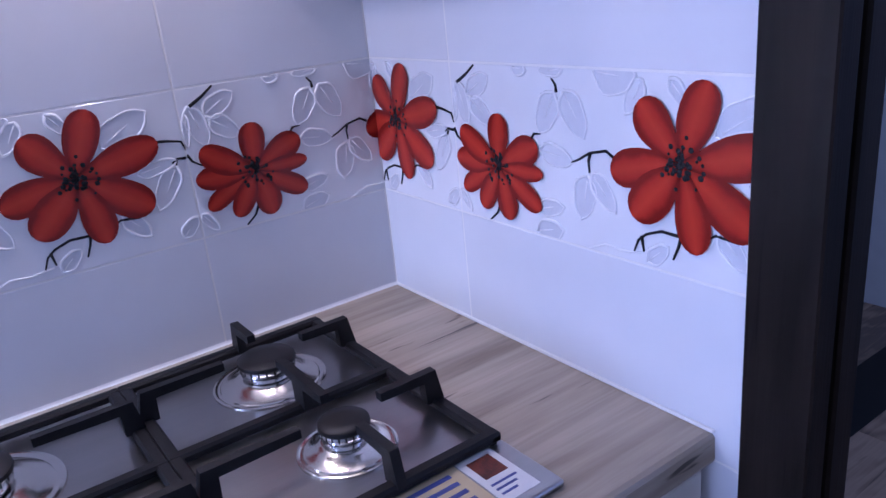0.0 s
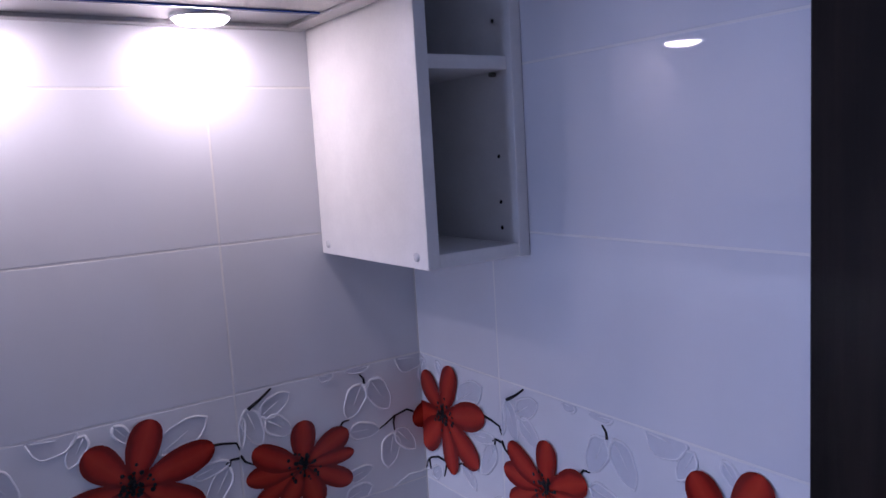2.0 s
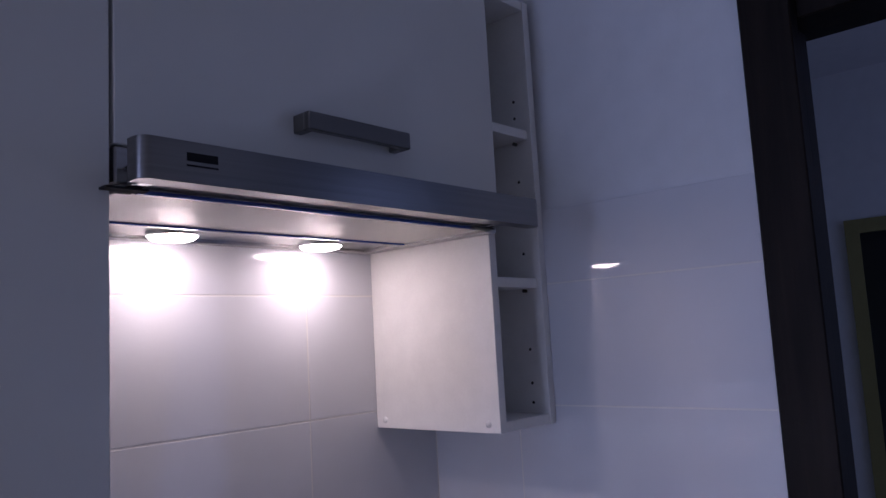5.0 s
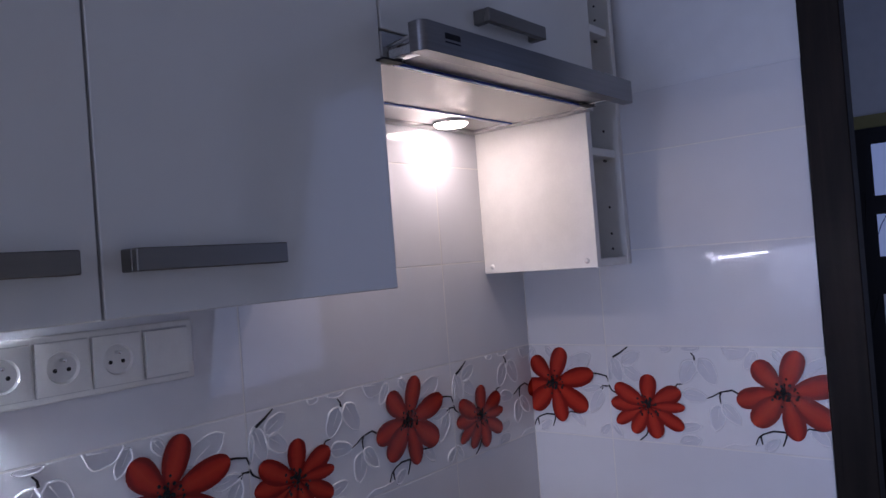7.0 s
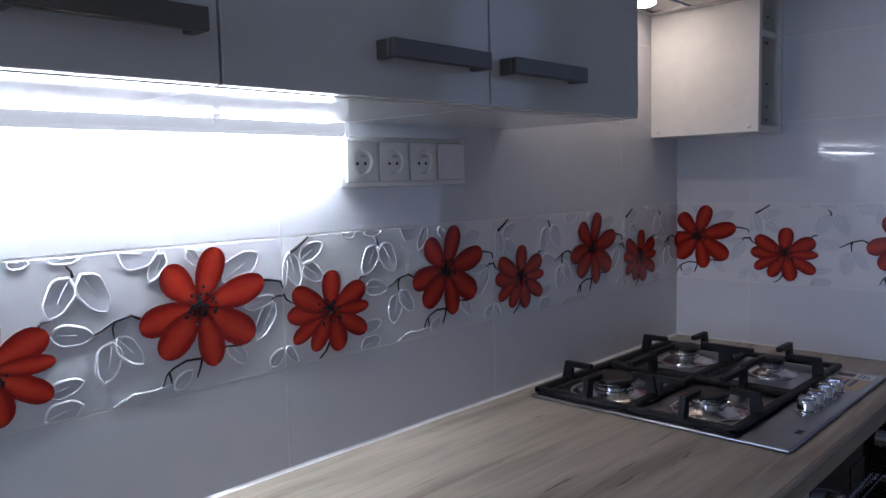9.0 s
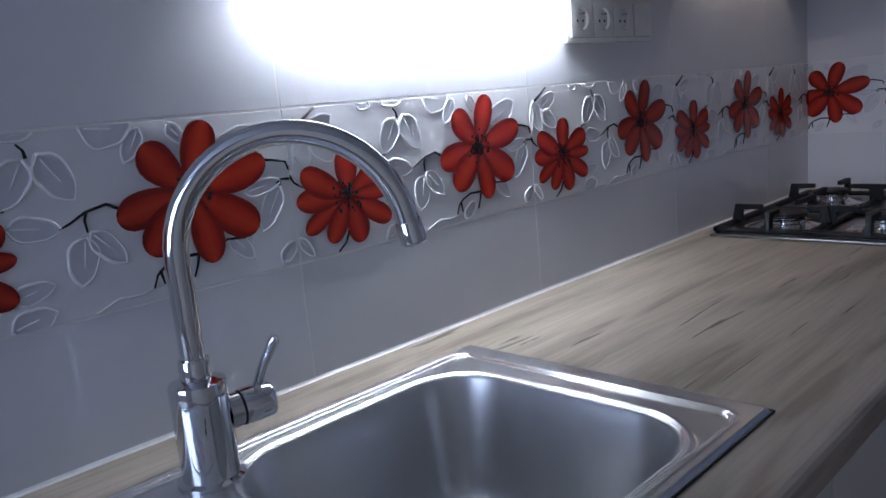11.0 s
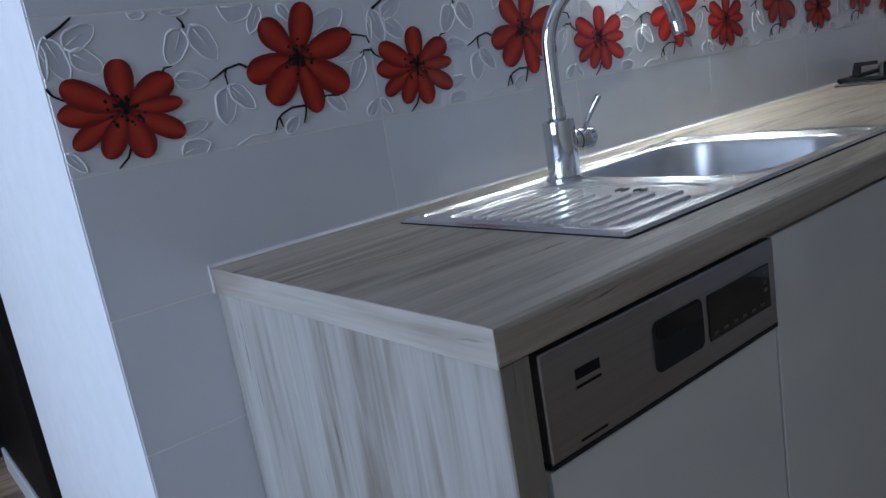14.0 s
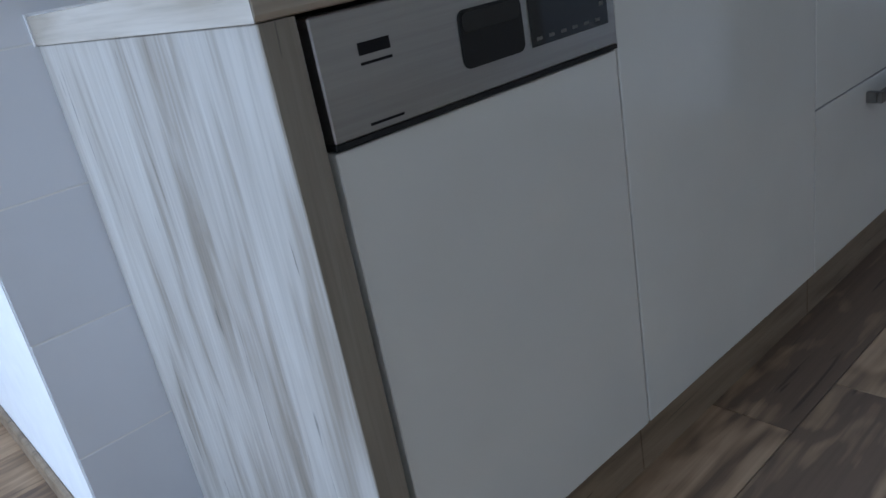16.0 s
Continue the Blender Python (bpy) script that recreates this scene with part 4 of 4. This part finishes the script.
# socket strip
strip = thing("socket_strip", (-1.03, 0, 1.377), "white four-gang wall frame with three sockets and a switch", "socket")
part("frame", box((-1.180, -0.0085, 1.335), (-0.880, 0.0, 1.4185), 0.003, seg=3), SOCKET, strip, smooth=30)
for i in range(4):
    cx = -1.1365 + i * 0.071
    # A grey plate behind each insert paints the shade in its gap.
    part("shadow_gap", box((cx - 0.0338, -0.0090, 1.3432), (cx + 0.0338, -0.0084, 1.4108)), GAP_GREY, strip, "grey plate painting the shaded gap round the insert")
    if i < 3:
        bm = bmesh.new()
        k, rr, y0 = 32, 0.0205, -0.0132
        sq, ci, de, fl = [], [], [], []
        for j in range(k):
            a = 2 * math.pi * j / k
            c, s = math.cos(a), math.sin(a)
            m = 0.0325 / max(abs(c), abs(s))
            sq.append(bm.verts.new((cx + m * c, y0, 1.377 + m * s)))
            ci.append(bm.verts.new((cx + rr * c, y0 - 0.001, 1.377 + rr * s)))
            de.append(bm.verts.new((cx + (rr - 0.0012) * c, y0 + 0.0022, 1.377 + (rr - 0.0012) * s)))
            fl.append(bm.verts.new((cx + (rr - 0.002) * c, y0 + 0.0038, 1.377 + (rr - 0.002) * s)))
        back = [bm.verts.new((v.co.x, -0.0091, v.co.z)) for v in sq]
        for ring, nxt in ((back, sq), (sq, ci), (ci, de), (de, fl)):
            for j in range(k):
                bm.faces.new((ring[j], ring[(j + 1) % k], nxt[(j + 1) % k], nxt[j]))
        bm.faces.new(fl)
        so = part("socket", bm, SOCKET, strip, "white round-welled socket", 25)
        # Black discs on the well floor, for the shade in the pin holes.
        for hx, hz in ((-0.0085, -0.003), (0.0085, -0.003)):
            part("pin_hole", lathe([(0, 0.0003), (0.0028, 0.0003), (0.0028, 0)], (cx + hx, -0.0095, 1.377 + hz), (0, -1, 0), 12), BLACK_GAP, so)
        part("earth_pin", lathe([(0.0024, 0), (0.0024, 0.010), (0.001, 0.0115), (0, 0.0115)], (cx, -0.0095, 1.377 + 0.0095), (0, -1, 0), 12), CHROME, so, smooth=40)
    else:
        part("rocker_switch", prism([(-0.0091, 1.3455), (-0.0125, 1.3455), (-0.0155, 1.4085), (-0.0091, 1.4085)], cx - 0.0315, cx + 0.0315), SOCKET, strip)

# ---- floor planks ----
PW, PL = 0.182, 1.21
plank_meshes = {}


def piece(name, mesh, at, parent, turn=0.0):
    ob = new(name, mesh)
    ob.parent = parent
    ob.location = at
    ob.rotation_euler = (0, 0, turn)
    ORIGIN[ob.name] = Vector((0, 0, 0))
    return ob


def slab_mesh(name, sx, sy, sz, mat, inset):
    """A slab with eased upper edges; its top is z = 0."""
    bm = bmesh.new()
    lo = [bm.verts.new((x * sx / 2, y * sy / 2, -sz)) for x, y in ((-1, -1), (1, -1), (1, 1), (-1, 1))]
    mi = [bm.verts.new((v.co.x, v.co.y, -inset)) for v in lo]
    up = [bm.verts.new((v.co.x - math.copysign(inset, v.co.x), v.co.y - math.copysign(inset, v.co.y), 0)) for v in lo]
    for a, b in ((lo, mi), (mi, up)):
        for i in range(4):
            bm.faces.new((a[i], a[(i + 1) % 4], b[(i + 1) % 4], b[i]))
    bm.faces.new(up)
    me = bpy.data.meshes.new(name)
    bm.to_mesh(me)
    bm.free()
    me.materials.append(mat)
    return me


plank_mesh = slab_mesh("plank", PL - 0.0016, PW - 0.0016, 0.004, PLANK, 0.0008)
rnd = random.Random(11)
for j in range(-11, 15):
    yc = -0.680 + PW / 2 + j * PW
    if not -2.55 < yc < 2.55:
        continue
    shift = rnd.uniform(0, PL) if j not in (0, -1) else (0.485 if j == 0 else 0.654)
    for i in range(-1, 7):
        a, b = -5.4 + shift + (i - 0.5) * PL, -5.4 + shift + (i + 0.5) * PL
        lo, hi = (-5.44, 2.19) if yc < -0.02 else (-5.44, WALL_END - 0.002)
        if j == 3:
            hi = WALL_END - 0.002
        a, b = max(a, lo), min(b, hi)
        if b - a > 0.05:
            key = round(b - a, 3)
            if key not in plank_meshes:
                plank_meshes[key] = slab_mesh("plank", key - 0.0016, PW - 0.0016, 0.004, PLANK, 0.0008)
            piece("plank", plank_meshes[key], ((a + b) / 2, yc, FLOOR), floor)
        if yc > -0.02 and yc < 1.4 and i == 6:
            piece("plank", plank_mesh, (0.75, yc, FLOOR), floor)
            piece("plank", plank_mesh, (0.75 + PL, yc, FLOOR), floor)

# ---- wall tiles ----
tile_meshes = {}


def tile_mesh(w, h, mat):
    key = (round(w, 4), round(h, 4), mat.name)
    if key not in tile_meshes:
        me = slab_mesh("tile", w, h, 0.0075, mat, 0.0006)
        me.transform(Matrix.Rotation(radians(90), 4, "X"))
        tile_meshes[key] = me
    return tile_meshes[key]


def leaf(bm, ax, az, bx, bz, wide):
    """A raised leaf outline with a short midrib."""
    L = math.hypot(bx - ax, bz - az)
    dx, dz = (bx - ax) / L, (bz - az) / L
    pts = []
    for i in range(17):
        s = i / 8 if i <= 8 else (16 - i) / 8
        side = 1 if i <= 8 else -1
        w = wide * max(0.0, math.sin(math.pi * min(1, s) ** 0.85)) ** 0.75 * side * (1 + 0.10 * math.sin(s * 9))
        pts.append((ax + dx * L * s - dz * w, 0.0, az + dz * L * s + dx * w))
    tube(pts, [0.0011 + 0.0010 * (0.5 + 0.5 * math.sin(i * 0.39 + ax * 40)) for i in range(17)], 6, bm, up=(0, 1, 0))
    mid = [(ax + dx * L * s - dz * wide * 0.15 * s, 0.0, az + dz * L * s + dx * wide * 0.15 * s) for s in (0.1, 0.35, 0.6)]
    tube(mid, [0.0012, 0.0011, 0.0005], 5, bm, up=(0, 1, 0))


def leaf_fill(bm, ax, az, bx, bz, wide, lift):
    """The matt printed blade inside a leaf's raised outline."""
    L = math.hypot(bx - ax, bz - az)
    dx, dz = (bx - ax) / L, (bz - az) / L
    rows = []
    for i in range(9):
        s = i / 8
        w = abs(wide) * max(0.02, math.sin(math.pi * s ** 0.85)) ** 0.75 * (1 + 0.10 * math.sin(s * 9))
        rows.append([bm.verts.new((ax + dx * L * s - dz * w * k, -lift, az + dz * L * s + dx * w * k)) for k in (-1, 1)])
    for a, b in zip(rows, rows[1:]):
        bm.faces.new((a[0], a[1], b[1], b[0]))


def petals(bm, uv, centre, tips, wide, lift, grow=0.0):
    cx, cz = centre
    for k, (tx, tz) in enumerate(tips):
        L = math.hypot(tx - cx, tz - cz)
        dx, dz = (tx - cx) / L, (tz - cz) / L
        L += grow
        w0 = wide[k] + grow
        bend = 0.10 * math.sin(k * 1.7 + 0.5)
        grid = []
        for i in range(13):
            s = (1 - math.cos(math.pi * i / 12)) / 2
            w = w0 * (0.16 + 0.84 * math.sin(math.pi / 2 * s / 0.64) ** 1.15 if s < 0.64 else max(0.0, 1 - ((s - 0.64) / 0.36) ** 2.4) ** 0.5) if i < 12 else 0.0004
            w *= 1 + 0.035 * math.sin(7 * s + 2.3 * k)
            row = []
            for j in range(-3, 4):
                v = j / 3
                off = v * w + bend * w0 * math.sin(math.pi * s)
                y = -(lift + 0.00012 * (k % 3)) - 0.00012 * (1 - v * v) * min(1, 3 * s) * (0 if grow else 1)
                row.append((bm.verts.new((cx + dx * L * s - dz * off, y, cz + dz * L * s + dx * off)), s, abs(v)))
            grid.append(row)
        for a, b in zip(grid, grid[1:]):
            for j in range(6):
                q = (a[j], a[j + 1], b[j + 1], b[j])
                f = bm.faces.new([p[0] for p in q])
                f.smooth = True
                if uv:
                    for lp, p in zip(f.loops, q):
                        lp[uv].uv = (p[1], p[2])


CA, CB = (0.362, 0.116), (0.089, 0.077)
TIPS_A = [(0.391, 0.196), (0.311, 0.174), (0.466, 0.141), (0.445, 0.059), (0.381, 0.028), (0.302, 0.053), (0.273, 0.096)]
TIPS_B = [(0.094, 0.143), (0.162, 0.111), (0.169, 0.077), (0.163, 0.033), (0.106, 0.009), (0.052, 0.017), (0.014, 0.037), (0.004, 0.079), (0.016, 0.117)]
WIDE_A = [0.0220, 0.0220, 0.0220, 0.0245, 0.0200, 0.0240, 0.0210]
WIDE_B = [0.0200, 0.0190, 0.0120, 0.0165, 0.0190, 0.0165, 0.0140, 0.0170, 0.0195]
LEAVES = [(0.191, 0.174, 0.163, 0.126, 0.014), (0.205, 0.177, 0.234, 0.126, 0.015), (0.164, 0.106, 0.216, 0.098, 0.011), (0.238, 0.086, 0.226, 0.034, 0.014),
          (0.244, 0.090, 0.277, 0.050, 0.011), (0.346, 0.196, 0.366, 0.170, 0.007), (0.398, 0.146, 0.460, 0.181, 0.017), (0.433, 0.104, 0.486, 0.112, 0.008),
          (0.484, 0.105, 0.450, 0.052, 0.012), (0.404, 0.057, 0.434, 0.022, 0.010), (0.320, 0.006, 0.346, 0.028, 0.008)]
LEAVES_EDGE = [(0.013, 0.178, 0.031, 0.122, 0.012), (0.033, 0.163, 0.077, 0.187, 0.012), (0.039, 0.157, 0.077, 0.128, 0.012), (0.008, 0.168, 0.004, 0.125, 0.004),
               (0.474, 0.008, 0.498, 0.031, 0.008), (0.004, 0.033, 0.024, 0.005, 0.006), (0.250, 0.199, 0.306, 0.197, -0.020), (0.314, 0.194, 0.292, 0.158, 0.009),
               (0.157, 0.034, 0.200, 0.043, 0.009), (0.152, 0.004, 0.197, 0.014, 0.012), (0.205, 0.199, 0.166, 0.197, 0.006), (0.122, 0.199, 0.146, 0.196, 0.007)]
TWIGS = [[(0.276, 0.111), (0.265, 0.117), (0.242, 0.112), (0.226, 0.103), (0.214, 0.098)], [(0.243, 0.112), (0.240, 0.103), (0.241, 0.090)], [(0.143, 0.108), (0.155, 0.124), (0.166, 0.125)],
         [(0.195, 0.174), (0.194, 0.182), (0.188, 0.189)], [(0.366, 0.042), (0.337, 0.043), (0.318, 0.036), (0.308, 0.028), (0.302, 0.014)], [(0.312, 0.033), (0.315, 0.016)],
         [(0.362, 0.045), (0.358, 0.030), (0.352, 0.016)], [(0.460, 0.141), (0.478, 0.139), (0.496, 0.135), (0.5018, 0.120)], [(0.0006, 0.116), (0.006, 0.106), (0.018, 0.098)]]
TWIGS_EDGE = [[(0.498, 0.113), (0.486, 0.114), (0.479, 0.109)], [(0.486, 0.114), (0.483, 0.104)], [(0.086, 0.028), (0.079, 0.014), (0.064, 0.002)], [(0.016, 0.177), (0.034, 0.187), (0.051, 0.199)],
              [(0.425, 0.050), (0.400, 0.052), (0.391, 0.046)]]


def decor_bmeshes():
    out = []
    bm = bmesh.new()
    for q in LEAVES + LEAVES_EDGE:
        leaf(bm, *q[:4], q[4] * 1.2)
    tube([(0.235, 0, 0.001), (0.262, 0, 0.012), (0.285, 0, 0.010), (0.312, 0, 0.014)], 0.0014, 5, bm, up=(0, 1, 0))
    out.append(("leaf_relief", bm, RELIEF))
    bm = bmesh.new()
    for k, q in enumerate(LEAVES + LEAVES_EDGE):
        leaf_fill(bm, *q[:4], q[4] * 1.2, 0.0002 + 0.00006 * (k % 4))
    out.append(("leaf_print", bm, LEAF_PRINT))
    bm = bmesh.new()
    petals(bm, None, CA, TIPS_A, WIDE_A, 0.0003, 0.0016)
    petals(bm, None, CB, TIPS_B, WIDE_B, 0.0003, 0.0014)
    out.append(("flower_outline", bm, RELIEF))
    for nm, c, tips, w in (("large_flower", CA, TIPS_A, WIDE_A), ("small_flower", CB, TIPS_B, WIDE_B)):
        bm = bmesh.new()
        uv = bm.loops.layers.uv.new("petal")
        petals(bm, uv, c, tips, w, 0.0026)
        out.append((nm, bm, PETAL))
    bm = bmesh.new()
    rn = random.Random(3)
    for cx, cz in (CA, CB):
        for k in range(46):
            a, d = rn.uniform(0, 6.283), rn.uniform(0.002, 0.028) * (1.0 if k % 3 else 0.6)
            px, pz = cx + d * math.cos(a), cz + d * math.sin(a)
            lathe([(rn.uniform(0.0016, 0.0034), 0), (0.001, 0.0009), (0, 0.001)], (px, -0.0030, pz), (0, -1, 0), 7, bm)
            if k % 3 == 0:
                tube([(cx, -0.0032, cz), ((cx + px) / 2, -0.0034, (cz + pz) / 2), (px, -0.0033, pz)], 0.0007, 4, bm)
    out.append(("stamens", bm, BLACK_PRINT))
    bm = bmesh.new()
    for tw in TWIGS + TWIGS_EDGE:
        k = len(tw)
        heavy = 0.0026 if tw[0] == (0.016, 0.177) else 0.0021
        tube([(u, -0.0004, v) for u, v in tw], [heavy * (1 - 0.45 * i / (k - 1)) for i in range(k)], 5, bm, up=(0, 1, 0))
    out.append(("twigs", bm, BLACK_PRINT))
    return out


decor_cache = {}


def decor_parts(u0, u1):
    key = (u0, u1)
    if key not in decor_cache:
        rows = []
        for nm, bm, mat in decor_bmeshes():
            for pos, nrm in (((u0, 0, 0), (-1, 0, 0)), ((u1, 0, 0), (1, 0, 0)), ((0, 0, 0.0018), (0, 0, -1)), ((0, 0, 0.2002), (0, 0, 1))):
                bmesh.ops.bisect_plane(bm, geom=bm.verts[:] + bm.edges[:] + bm.faces[:], plane_co=pos, plane_no=nrm, clear_outer=True)
            if not bm.faces:
                bm.free()
                continue
            bm.transform(Matrix.Translation((-(u0 + u1) / 2, 0, -TILE_H / 2)))
            me = bpy.data.meshes.new(nm)
            for f in bm.faces:
                f.smooth = True
            bm.to_mesh(me)
            bm.free()
            me.materials.append(mat)
            rows.append((nm, me))
        decor_cache[key] = rows
    return decor_cache[key]


def lay_row(wall, z0, z1, decor, right):
    """One row of tiles; along the right wall the pattern goes on round the corner."""
    spans = []
    if right:
        spans = [(0.0, -RIGHT_JOINT, 0.3015, TILE_W), (-RIGHT_JOINT, -RIGHT_END, 0.0, -RIGHT_END + RIGHT_JOINT)]
    else:
        spans = [(FIRST_JOINT, -0.001, 0.0, 0.294)]
        for k in range(1, 6):
            a = FIRST_JOINT - k * TILE_W
            spans.append((max(a, WALL_END + 0.001), a + TILE_W, max(0.0, WALL_END + 0.001 - a), TILE_W))
    for a, b, u0, u1 in spans:
        me = tile_mesh(b - a - JOINT, z1 - z0 - JOINT, DECOR_TILE if decor else WHITE_TILE)
        mid, zc = (a + b) / 2, (z0 + z1) / 2
        at, turn = ((0, -mid, zc), radians(-90)) if right else ((mid, 0, zc), 0.0)
        t = piece("decor_tile" if decor else "tile", me, at, wall, turn)
        if decor:
            tagged(t, "white tile with raised leaves and printed red flowers")
            for nm, dm in decor_parts(round(u0, 4), round(u1, 4)):
                ob = new(nm, dm)
                ob.parent = t


ROWS = [FLOOR + 0.003, 0.068, 0.269, 0.467, 0.666, 0.866, DECOR_Z, DECOR_Z + TILE_H, DECOR_Z + 2 * TILE_H, DECOR_Z + 3 * TILE_H]
for right, wall in ((False, wall_back), (True, wall_right)):
    rows = ROWS + ([1.794] if right else [DECOR_Z + 4 * TILE_H])
    for z0, z1 in zip(rows, rows[1:]):
        lay_row(wall, z0, z1, abs(z0 - DECOR_Z) < 1e-6, right)
